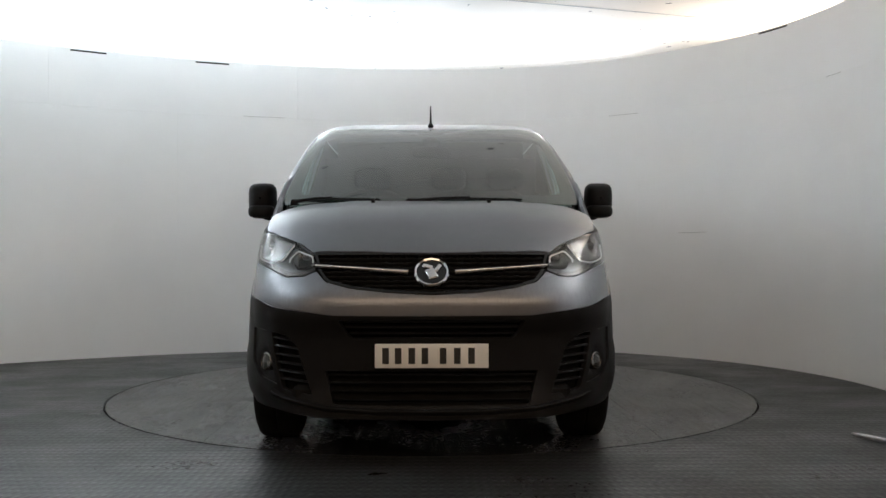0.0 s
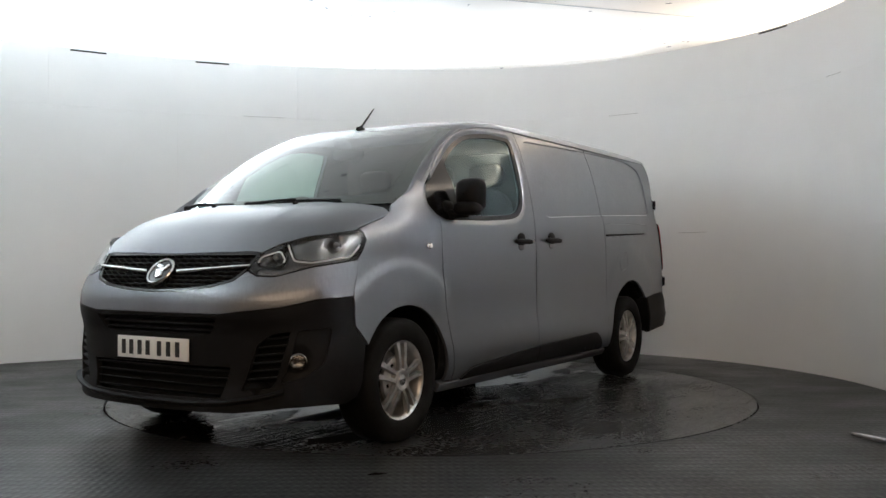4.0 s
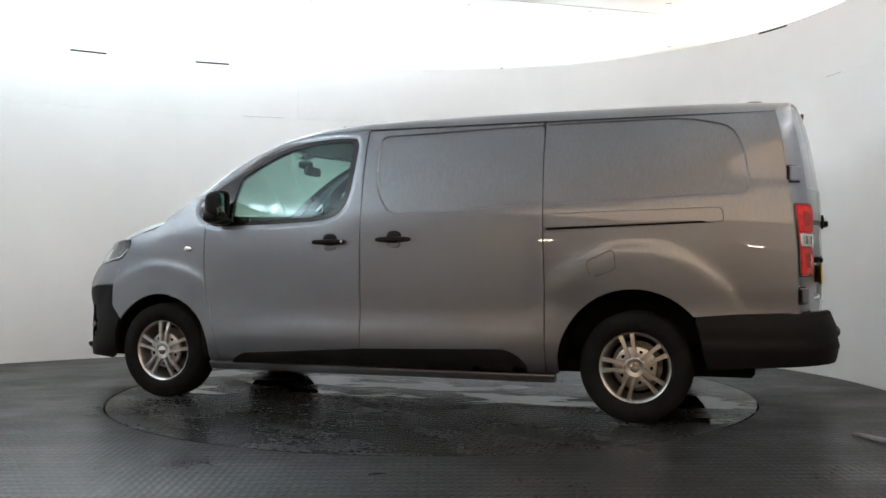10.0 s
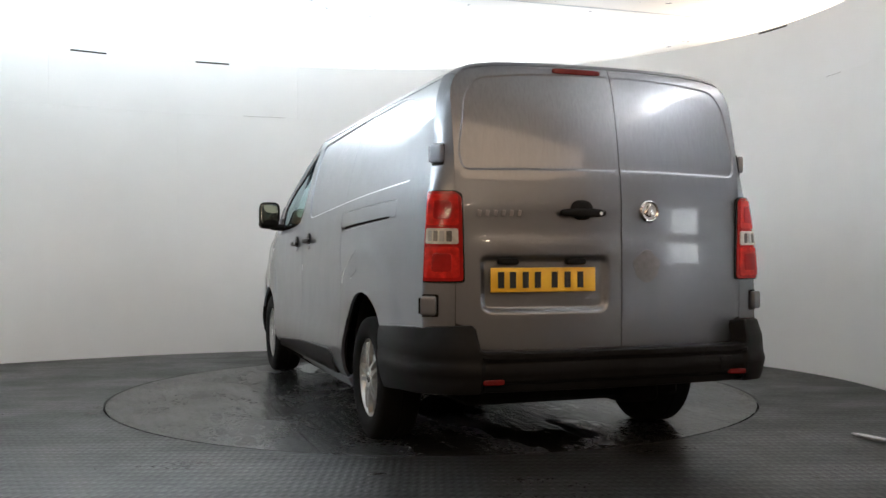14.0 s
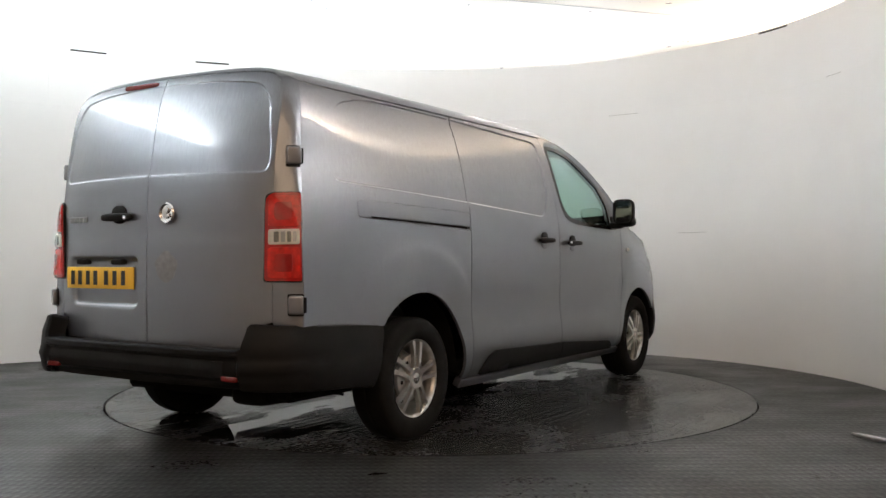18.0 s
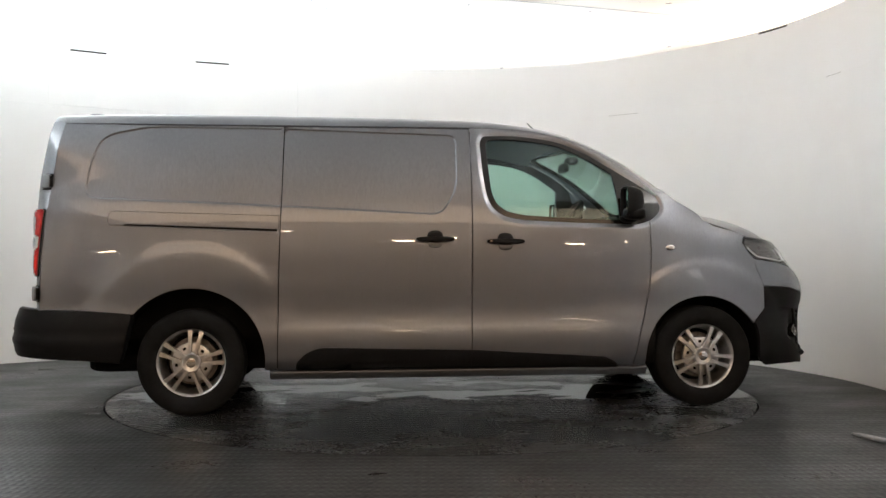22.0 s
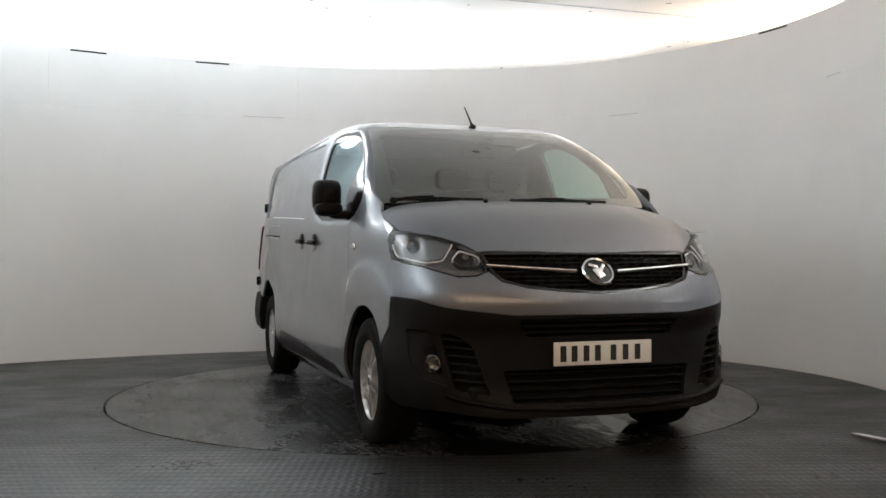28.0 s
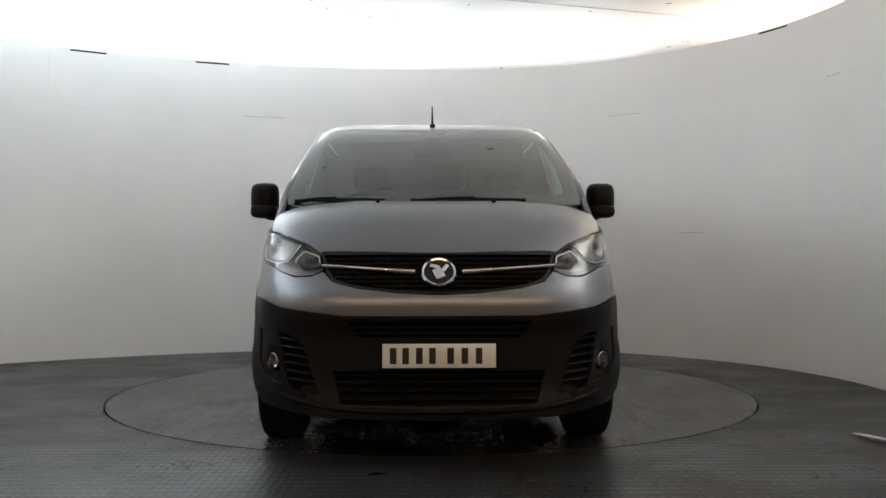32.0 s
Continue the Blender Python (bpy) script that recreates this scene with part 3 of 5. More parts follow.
def side_y(x, z):
    x, z = np.asarray(x, float), np.asarray(z, float)
    base = PROFILE(z)
    # the pressed fold along the sill fades out towards the front wheel
    fold = 0.005 * np.exp(-((z - 0.60) / 0.06)**2)
    base = base + fold * sstep(0.75, 1.1, x) + fold * sstep(-0.95, -1.15, x)
    t = np.maximum(0, (-1.3 - x) / 1.2)
    y = base - 0.055 * t**2 * (0.75 + 0.4 * sstep(0.7, 1.3, z) - 1.0 * sstep(1.4, 1.8, z))
    front = np.maximum(0, x - 1.0)
    y1 = y - TAPER(z) * front**2
    w = base - TAPER(z)
    q = np.clip((x - 1.75) / (NOSE(z) - 1.75), 0, 0.97)
    y2 = w * (1 - q**N2)**(1 / N1)
    k = sstep(1.5, 2.0, x)
    y = y1 * (1 - k) + y2 * k
    y = y + wheel_bulge(x, z) * (1 - sstep(2.05, 2.25, x))
    y = y - 0.065 * sstep(1.33, 1.62, z) * sstep(0.1, 0.85, x)
    p = np.stack([np.ravel(x), np.ravel(z)], 1)
    d = distance(TRIM, p).reshape(x.shape)
    y = y - 0.016 * (1 - sstep(0.0, 0.036, d))
    d = distance(RECESS, p).reshape(x.shape)
    y = y - 0.013 * (1 - sstep(-0.006, 0.006, d))
    return y


def side_surf(sign):
    def fn(p):
        return np.stack([p[:, 0], sign * side_y(p[:, 0], p[:, 1]), p[:, 1]], 1)
    return lifted(fn, lambda a: np.array([0.0, sign, 0.0])[None].repeat(len(a), 0))


ROOF = Curve((-2.62, 1.868), (-2.5, 1.893), (-2.3, 1.908), (-1.5, 1.918), (-0.8, 1.917), (0.0, 1.905), (0.3, 1.890), (0.6, 1.853), (0.813, 1.806), (0.93, 1.772), (1.1, 1.70))


def roof_z(x, y):
    zt = CAB_TOP(x) + 0.0
    w = side_y(x, zt)
    r = np.minimum(np.abs(y) / w, 1.02)
    c = ROOF(x)
    groove = 0.004 * np.exp(-((np.abs(y) - 0.62) / 0.012)**2) * sstep(0.6, 0.3, x)
    return c - (c - zt) * (0.16 * r**2 + 0.84 * r**10) - groove


roof_surf = lifted(lambda p: np.stack([p[:, 0], p[:, 1], roof_z(p[:, 0], p[:, 1])], 1), lambda a: np.array([0, 0, 1.0])[None].repeat(len(a), 0))

REAR = Curve((0.2, -2.66), (0.55, -2.692), (0.9, -2.70), (1.18, -2.70), (1.30, -2.692), (1.40, -2.684), (1.55, -2.662), (1.70, -2.632), (1.80, -2.604), (1.86, -2.572), (1.90, -2.535), (1.95, -2.48))
REAR_PANE = rounded([(0.72, 1.372, .05), (0.735, 1.45, .1), (0.695, 1.72, .1), (0.635, 1.80, .07), (0.40, 1.823, .2), (0.0, 1.833, .2), (-0.40, 1.823, .2), (-0.635, 1.80, .07), (-0.695, 1.72, .1), (-0.735, 1.45, .1), (-0.72, 1.372, .05), (0.0, 1.378, .2)], 0.05)
PLATE_WELL = rounded([(0.655, 0.985, .04), (0.03, 0.985, .05), (0.035, 0.715, .06), (0.65, 0.715, .06)], 0.05)


def rear_x(y, z):
    a = np.abs(y)
    x = REAR(z) + 0.085 * (a / 0.7)**2.4 + 0.35 * np.maximum(0, a - 0.74)**1.6
    p = np.stack([np.ravel(y), np.ravel(z)], 1)
    d = distance(REAR_PANE, p).reshape(a.shape)
    x = x + 0.008 * (1 - sstep(-0.006, 0.008, d))
    d = distance(PLATE_WELL, p).reshape(a.shape)
    x = x + 0.032 * (1 - sstep(-0.035, 0.004, d))
    # soft waist fold
    return x + 0.006 * sstep(1.02, 1.10, z) * (1 - sstep(1.10, 1.3, z)) * (1 - sstep(0.6, 0.75, a))


rear_surf = lifted(lambda p: np.stack([rear_x(p[:, 0], p[:, 1]), p[:, 0], p[:, 1]], 1), lambda a: np.array([-1.0, 0, 0])[None].repeat(len(a), 0))

# the nose, laid out by length s along its plan curve and by height
_A = np.linspace(0, math.pi / 2, 400)
_PX, _PY = 0.78 * np.cos(_A)**(2 / N2), 0.95 * np.sin(_A)**(2 / N1)
_LEN = np.concatenate(([0], np.cumsum(np.hypot(np.diff(_PX), np.diff(_PY)))))


def nose_at(s, z, back=0.0):
    a = np.interp(np.abs(s), _LEN, _A)
    c, q = np.cos(a)**(2 / N2), np.sin(a)**(2 / N1)
    w = PROFILE(z) - TAPER(z)
    x = 1.75 + (NOSE(z) - 1.75) * c
    y = np.sign(s) * w * q
    flare = 0.014 * (1 - sstep(2.05, 2.25, x)) * 0.5 * (1 - np.tanh((np.hypot(x - 1.64, (z - 0.33)) - 0.615) / 0.026))
    return x, y + np.sign(s) * flare


def s_of_y(y, z):
    """The length s at which the nose is y from the middle, at height z."""
    w = PROFILE(z) - TAPER(z)
    return float(np.interp(abs(y) / w, _PY / 0.95, _LEN)) * (1 if y >= 0 else -1)


def s_of_x(x, z):
    q = (x - 1.75) / (float(NOSE(z)) - 1.75)
    return float(np.interp(-q, -_PX / 0.78, _LEN))


def nose_surf_of(dent=None):
    def fn(p):
        x, y = nose_at(p[:, 0], p[:, 1])
        q = np.stack([x, y, p[:, 1]], 1)
        if dent is not None:
            d = dent(p)
            out = np.stack([np.ones_like(x), 0.6 * y, 0 * x], 1)
            out /= np.linalg.norm(out, axis=1)[:, None]
            q = q - out * d[:, None]
        return q
    return lifted(fn, lambda a: np.stack([np.ones(len(a)), a[:, 1] * 1.2, np.zeros(len(a))], 1))


nose_surf = nose_surf_of()

BONNET = Curve((1.5, 1.305), (1.62, 1.290), (1.79, 1.262), (1.97, 1.225), (2.15, 1.160), (2.27, 1.088), (2.33, 1.042), (2.375, 1.0), (2.42, 0.95))


def bonnet_z(x, y):
    a = np.abs(y)
    z = BONNET(x + 0.047 * (a / 0.58)**4.2) - 0.03 * (a / 0.846)**6
    # a soft raised centre between two long folds
    return z + 0.007 * (1 - sstep(0.42, 0.52, a)) * sstep(2.30, 2.0, x)


bonnet_surf = lifted(lambda p: np.stack([p[:, 0], p[:, 1], bonnet_z(p[:, 0], p[:, 1])], 1), lambda a: np.array([0.2, 0, 1.0])[None].repeat(len(a), 0))


def screen_fn(p):
    """Windscreen: p = (metres across at the foot, 0..1 up)."""
    u, v = p[:, 0] / 0.84, np.clip(p[:, 1] / 0.94, -0.05, 1.05)
    y = u * (0.84 + (0.694 - 0.84) * v)
    au = np.abs(u)
    x0, z0 = 1.71 - 0.17 * au**2.2, 1.262 + 0.006 * au**2
    x1 = 0.915 - 0.125 * au**2
    z1 = roof_z(x1, u * 0.694) - 0.002
    b = 0.05 * 4 * v * (1 - v)
    x = x0 + (x1 - x0) * v + b * 0.54
    z = z0 + (z1 - z0) * v + b * 0.84
    return np.stack([x, y, z], 1)


screen_surf = lifted(screen_fn, lambda a: np.array([0.6, 0, 0.8])[None].repeat(len(a), 0))


# ---- side panels
def arc(cx, cz, r, a0, a1, n=26):
    return [(cx + r * math.cos(radians(a0 + (a1 - a0) * k / n)), cz + r * math.sin(radians(a0 + (a1 - a0) * k / n))) for k in range(n + 1)]


G = 0.0042
DOOR_FRONT = [(1.159, 0.275), (1.195, 0.459), (1.231, 0.603), (1.262, 0.75), (1.277, 0.90), (1.281, 1.033), (1.277, 1.141), (1.283, 1.25), (1.286, 1.33), (1.262, 1.452)]
TOPS = [(x, float(CAB_TOP(x)) - 0.004) for x in (1.2, 1.10, 1.0, 0.916, 0.82, 0.732, 0.64, 0.547, 0.45, 0.363, 0.24)]
front_door = np.array([(x - G, z) for x, z in DOOR_FRONT] + TOPS + [(0.112 + G, 1.817), (0.111 + G, 1.175), (0.108 + G, 0.816), (0.105 + G, 0.458), (0.099 + G, 0.275)])
slide_door = np.array([(0.112 - G, 1.809), (0.111 - G, 1.175), (0.108 - G, 0.816), (0.105 - G, 0.458), (0.099 - G, 0.275), (-1.112 + G, 0.275), (-1.106 + G, 0.60), (-1.105 + G, 0.814),
                       (-1.095 + G, 1.137), (-1.085 + G, 1.425), (-1.075 + G, 1.795), (-1.05 + G, 1.809), (-0.5, 1.8095)])
REAR_EDGE = [(-2.535, 0.66), (-2.531, 0.99), (-2.507, 1.247), (-2.482, 1.43), (-2.442, 1.72), (-2.424, 1.80), (-2.42, 1.812)]
quarter = np.array([(-1.112 - G, 0.275), (-1.106 - G, 0.60), (-1.105 - G, 0.814), (-1.095 - G, 1.137), (-1.085 - G, 1.425), (-1.078 - G, 1.808)] + [(-1.6, 1.808), (-2.1, 1.809)] +
                   REAR_EDGE[::-1] + [(-2.535, 0.628), (-2.05, 0.632)] + arc(-1.635, 0.335, 0.452, 139, 0) + [(-1.187, 0.275)])
fender = np.array([(x + G, z) for x, z in DOOR_FRONT[:-1]] + [(1.292, 1.352), (1.335, 1.385), (1.40, 1.40), (1.47, 1.345), (1.56, 1.30), (1.635, 1.255), (1.66, 1.218), (1.738, 1.176), (1.84, 1.15), (1.945, 1.118)] +
                  [(1.925, 1.10), (1.918, 1.064), (1.955, 1.006), (1.995, 0.962), (2.012, 0.89), (2.043, 0.818), (2.053, 0.782), (2.053, 0.639), (1.985, 0.562)] +
                  arc(1.638, 0.325, 0.398, 33, 180) + [(1.24, 0.275)])
rec_lines = [np.concatenate((q, q[:1])) for q in (grown(RECESS, -0.007), RECESS, grown(RECESS, 0.007))]
trim_lines = [np.concatenate((q, q[:1])) for q in (grown(TRIM, 0.012), grown(TRIM, 0.036))]
fold_lines = [np.array([(1.2, z), (-1.2, z)]) for z in (0.50, 0.54, 0.58, 0.62, 0.66)]
flare_f = [np.array(arc(1.64, 0.33, r, 0, 180, 60)) for r in (0.58, 0.60, 0.615, 0.63, 0.65)]
flare_r = [np.array(arc(-1.64, 0.33, r, 0, 180, 60)) * [1, 1] for r in (0.66, 0.68, 0.695, 0.71, 0.73)]
FLAP = rounded([(-1.353, 0.947), (-1.505, 1.018), (-1.528, 1.00), (-1.536, 0.905), (-1.515, 0.89), (-1.40, 0.853), (-1.378, 0.865)], 0.03)
RAIL_COVER = rounded([(-1.107, 1.232), (-2.13, 1.258, .03), (-2.14, 1.175, .03), (-1.106, 1.128)], 0.002)
SLOT = np.array([(-1.112, 1.152), (-2.03, 1.181), (-2.05, 1.170), (-1.112, 1.134)])

SHELL = np.array([(1.30, 0.27), (1.33, 1.0), (1.30, 1.34), (1.2, 1.44)] + TOPS[1:] + [(0.0, 1.80), (-2.40, 1.80), (-2.52, 1.0), (-2.52, 0.64), (-2.05, 0.64)] + arc(-1.635, 0.335, 0.47, 139, 0, 12) + [(-1.16, 0.27)])

for sign in (1, -1):
    surf = side_surf(sign)
    vpart("inner_shell", patch("inner_shell", SHELL, surf, VOID, holes=[grown(PANE, 0.008)], step=0.09, lift=-0.024, depth=0.01), None, "dark inner body shell behind the door gaps")
    door = vpart("front_door", patch("front_door", front_door, surf, PAINT, holes=[PANE], lines=trim_lines + fold_lines, step=0.045), None, "grey painted front door")
    vpart("window_trim", patch("window_trim", TRIM, surf, GLOSS_BLACK, holes=[PANE], step=0.04, lift=0.004, depth=0.012), door, "black window surround")
    vpart("window_pane", patch("window_pane", grown(PANE, 0.006), surf, SIDE_GLASS, step=0.06, lift=-0.004, depth=0.004), door, "green-tinted side glass")
    sdoor = vpart("sliding_door", patch("sliding_door", slide_door, surf, PAINT, lines=rec_lines + fold_lines, step=0.045), None, "grey painted sliding door")
    qholes = [grown(RAIL_COVER, 0.004)] + ([FLAP] if sign > 0 else [])
    vpart("rear_quarter", patch("rear_quarter", quarter, surf, PAINT, holes=qholes, lines=rec_lines + flare_r, step=0.045), None)
    vpart("fender", patch("fender", fender, surf, PAINT, lines=flare_f + trim_lines, step=0.04), None)
    vpart("rail_slot", patch("rail_slot", grown(SLOT, 0.004), surf, VOID, step=0.06, lift=-0.016, depth=0.01), None, "black sliding-door rail slot")
    vpart("rail_cover", patch("rail_cover", RAIL_COVER, surf, PAINT, holes=[SLOT], step=0.06, lift=0.0, depth=0.015, edge=0.0015), None)
    if sign > 0:
        vpart("fuel_flap", patch("fuel_flap", grown(FLAP, -0.006), surf, PAINT, lines=flare_r, step=0.03, depth=0.012), None, "grey fuel filler flap")


def strip(name, rows, mat, smooth=True, bulge=None, n=4):
    """A sheet through rows of points (each row the same count); with two rows, n steps and an outward bulge between them."""
    rows = [np.asarray(q, float) for q in rows]
    if bulge is not None:
        a, b = rows
        rows = []
        for k in range(n + 1):
            t = k / n
            rows.append(a + (b - a) * t + np.asarray(bulge) * 4 * t * (1 - t))
    m = len(rows[0])
    verts = [v for q in rows for v in q]
    faces = [(i * m + j, i * m + j + 1, (i + 1) * m + j + 1, (i + 1) * m + j) for i in range(len(rows) - 1) for j in range(m - 1)]
    return mesh_of(name, verts, faces, mat, smooth=smooth)


def superbox(name, centre, half, mat, power=4.0, rot=None, nu=28, nv=16):
    """A softly rounded block."""
    verts, faces = [], []
    sg = lambda q, e: math.copysign(abs(q)**e, q)
    e = 2.0 / power
    for j in range(nv + 1):
        v = -math.pi / 2 + math.pi * j / nv
        for i in range(nu):
            u = 2 * math.pi * i / nu
            p = Vector((half[0] * sg(math.cos(v), e) * sg(math.cos(u), e), half[1] * sg(math.cos(v), e) * sg(math.sin(u), e), half[2] * sg(math.sin(v), e)))
            verts.append((rot @ p if rot else p) + Vector(centre))
    for j in range(nv):
        for i in range(nu):
            a, b = j * nu + i, j * nu + (i + 1) % nu
            faces.append((a, b, b + nu, a + nu))
    me = mesh_of(name, verts, faces, mat)
    bm = bmesh.new()
    bm.from_mesh(me)
    bmesh.ops.remove_doubles(bm, verts=bm.verts, dist=1e-5)
    bm.to_mesh(me)
    bm.free()
    me.polygons.foreach_set("use_smooth", [True] * len(me.polygons))
    return me


def joined(name, *parts):
    bm = bmesh.new()
    mats = []
    for me in parts:
        bm.from_mesh(me)
        mats = mats or list(me.materials)
    me = bpy.data.meshes.new(name)
    bm.to_mesh(me)
    bm.free()
    me.materials.append(mats[0])
    return me


RED = make_plain("red lamp lens", (0.36, 0.007, 0.007), 0.12, 0.2, 20, 90, relief=0)
bsdf(RED, "Coat Weight").default_value = 0.25
SMOKE = make_plain("smoky clear lamp lens", (0.55, 0.52, 0.48), 0.12, 0.2, 30, 90, relief=0)
DIM = make_plain("dim clear lamp strip", (0.16, 0.155, 0.15), 0.2, 0.3, 60, 90, 0.3, relief=0)
BRIGHT_RED = make_plain("bright red lamp lens", (0.55, 0.016, 0.012), 0.10, 0.35, 28, 90, relief=0)
bsdf(BRIGHT_RED, "Coat Weight").default_value = 0.25
bsdf(BRIGHT_RED, "Specular IOR Level").default_value = 0.3
RESIDUE = make_plain("dull sticker residue", (0.175, 0.17, 0.175), 0.5, 0.2, 30, 90, 0.3, relief=0)
DARK_RED = make_plain("dark red lamp lens", (0.14, 0.010, 0.010), 0.15, 0.2, 20, 90, relief=0)
DULL_CHROME = make_plain("dull chrome", (0.30, 0.30, 0.31), 0.34, 0.05, 20, 90, 1.0, 0)
AMBER = make_plain("amber reflector", (0.5, 0.12, 0.02), 0.2, 0.2, 30, 90, relief=0)
WHITE_GUIDE = make_plain("white light guide", (0.85, 0.86, 0.88), 0.2, 0.03, 30, 90, relief=0)
LAMP_DARK = make_plain("grey lamp bezel", (0.15, 0.15, 0.155), 0.3, 0.15, 20, 90, 0.6, 0)
REFLECTOR = make_plain("bright lamp reflector", (0.22, 0.215, 0.21), 0.24, 0.4, 80, 200, 1.0, 0)
WHITE_PLATE = make_plain("white plate", (0.78, 0.77, 0.73), 0.35, 0.04, 8, 200, relief=0)
YELLOW_PLATE = make_plain("yellow plate", (0.82, 0.46, 0.03), 0.35, 0.05, 8, 200, relief=0)
INK = make_plain("black plate ink", (0.01, 0.01, 0.01), 0.5, 0.1, 8, 200, relief=0)
MIRROR = make_plain("mirror glass", (0.36, 0.42, 0.43), 0.02, 0.02, 8, 200, 1.0, 0)

# ---- roof, pillars, glass
xs = [0.70, 0.6, 0.5, 0.4, 0.3, 0.15, 0.0, -0.4, -0.8, -1.2, -1.6, -2.0, -2.2, -2.34, -2.418]
edge_l = [(x, float(side_y(np.array([x]), np.array([float(CAB_TOP(x))]))[0]) - 0.002) for x in xs]
front = [(0.915 - 0.125 * u * u, u * 0.694) for u in np.linspace(-1, 1, 25)]
back = [(-2.42 - 0.10 * (1 - abs(u)**2.6), -0.752 * u) for u in np.linspace(-0.99, 0.99, 25)][::-1]
roof_outline = np.array(front + edge_l + [(x, y) for x, y in back][::-1 if back[0][1] < 0 else 1] + [(x, -y) for x, y in edge_l][::-1])
roof = vpart("roof", patch("roof", roof_outline, roof_surf, PAINT, step=0.06, lines=[np.array([(0.3, y), (-2.3, y)]) for y in (-0.634, -0.62, -0.606, 0.606, 0.62, 0.634)] + [np.array([(x, f * y) for x, y in edge_l]) for f in (0.86, 0.91, 0.95, 0.98, -0.86, -0.91, -0.95, -0.98)]), None, "grey painted roof beaded with rain")

FOOT = 0.94
vs = np.linspace(0, 1, 15)
for sign in (1, -1):
    edge = screen_fn(np.array([(0.84 * sign, v * FOOT) for v in np.linspace(0.0, 1.0, 13)]))
    c1 = [(1.635, 1.255), (1.56, 1.30), (1.47, 1.345), (1.40, 1.40), (1.335, 1.387), (1.262, 1.454)] + [(x, float(CAB_TOP(x))) for x in (1.18, 1.10, 1.0, 0.916, 0.82, 0.75, 0.69)]
    c1 = np.array([(x, sign * (float(side_y(np.array([x]), np.array([z]))[0]) - 0.001), z) for x, z in c1])
    vpart("windscreen_pillar", strip("windscreen_pillar", [edge, c1], PAINT, bulge=np.array([0.003, 0.005 * sign, 0.004]), n=6), None)

screen_out = rounded([(-0.84, 0.0), (0.84, 0.0), (0.84, FOOT), (-0.84, FOOT)], 0.02)
screen_clear = rounded([(-0.755, 0.085, .06), (0.0, 0.06, .3), (0.755, 0.085, .06), (0.786, 0.893, .05), (0.10, 0.90, .01), (0.085, 0.84, .03), (-0.085, 0.84, .03), (-0.10, 0.90, .01), (-0.786, 0.893, .05)], 0.05)
ws = vpart("windscreen", patch("windscreen", screen_out, screen_surf, GLASS, step=0.07, lift=0.002, depth=0.006), None, "raked rain-spotted windscreen")
vpart("windscreen_border", patch("windscreen_border", grown(screen_out, -0.004), screen_surf, GLOSS_BLACK, holes=[screen_clear], step=0.07, lift=-0.003, depth=0.003), ws, "black printed windscreen border")

# ---- bonnet and scuttle
half = [(2.378, 0.0), (2.374, 0.2), (2.362, 0.4), (2.328, 0.575), (2.268, 0.632), (2.135, 0.742), (1.965, 0.842), (1.84, 0.858), (1.738, 0.860), (1.67, 0.848), (1.648, 0.815)]
cowl = [(1.735 - 0.10 * (k / 8)**2.2, 0.78 * k / 8) for k in range(8, -1, -1)]
bonnet_outline = np.array(half + cowl + [(x, -y) for x, y in cowl[:-1]][::-1] + [(x, -y) for x, y in half[1:]][::-1])
bonnet = vpart("bonnet", patch("bonnet", bonnet_outline, bonnet_surf, PAINT, step=0.045, depth=0.02, lines=[np.array([(2.3, y), (1.75, y)]) for y in (-0.52, -0.47, -0.42, 0.42, 0.47, 0.52)]), None, "grey bonnet with rain beads and dried streaks")
ys = np.linspace(-0.8, 0.8, 41)
ca = np.array([(1.742 - 0.10 * (abs(y) / 0.78)**2.2, y, 0) for y in ys])
ca[:, 2] = bonnet_z(ca[:, 0], ca[:, 1]) - 0.015
cb = screen_fn(np.stack([ys / 0.84 * 0.84, np.full_like(ys, -0.01)], 1)) - [0, 0, 0.004]
vpart("scuttle", strip("scuttle", [ca, cb], PLASTIC, bulge=np.array([0, 0, -0.008]), n=4), None, "black plastic scuttle below the windscreen")
for y in (-0.31, 0.31):
    vpart("washer_jet", superbox("washer_jet", (1.80, y, float(bonnet_z(np.array([1.80]), np.array([y]))[0]) + 0.006), (0.016, 0.011, 0.010), PLASTIC, 3), bonnet, "black washer jet")


def on_screen(u, v, lift):
    a, n = screen_surf(np.array([[u, v * FOOT]]))
    return tuple(a[0] + n[0] * lift)


for u0, u1, reach in ((0.06, 0.50, 0.33), (-0.69, -0.28, 0.21)):
    # a wiper: blade along the foot of the screen, arm and its pivot cap
    blade = tube("wiper_blade", [on_screen(u0 + (u1 - u0) * k / 8, 0.042 - 0.012 * (k / 8), 0.010) for k in range(9)], 0.0065, PLASTIC, 6)
    w = vpart("wiper", blade, None, "black windscreen wiper parked along the scuttle")
    um = u0 + 0.35 * (u1 - u0)
    vpart("wiper_arm", tube("wiper_arm", [on_screen(um, 0.04, 0.020), on_screen(um - 0.45 * reach, 0.025, 0.024), on_screen(um - reach, 0.0, 0.024)], [0.006, 0.008, 0.012], PLASTIC, 8), w)
    vpart("wiper_pivot", superbox("wiper_pivot", on_screen(um - reach, 0.0, 0.02), (0.02, 0.02, 0.018), PLASTIC, 3), w)

ant = vpart("aerial", superbox("aerial", (0.80, 0, 1.815), (0.04, 0.018, 0.018), PLASTIC, 2.5), None, "black stub roof aerial")
vpart("mast", tube("mast", [(0.805, 0, 1.82), (0.775, 0, 1.848), (0.655, 0, 1.968)], [0.012, 0.007, 0.0035], PLASTIC, 8), ant)


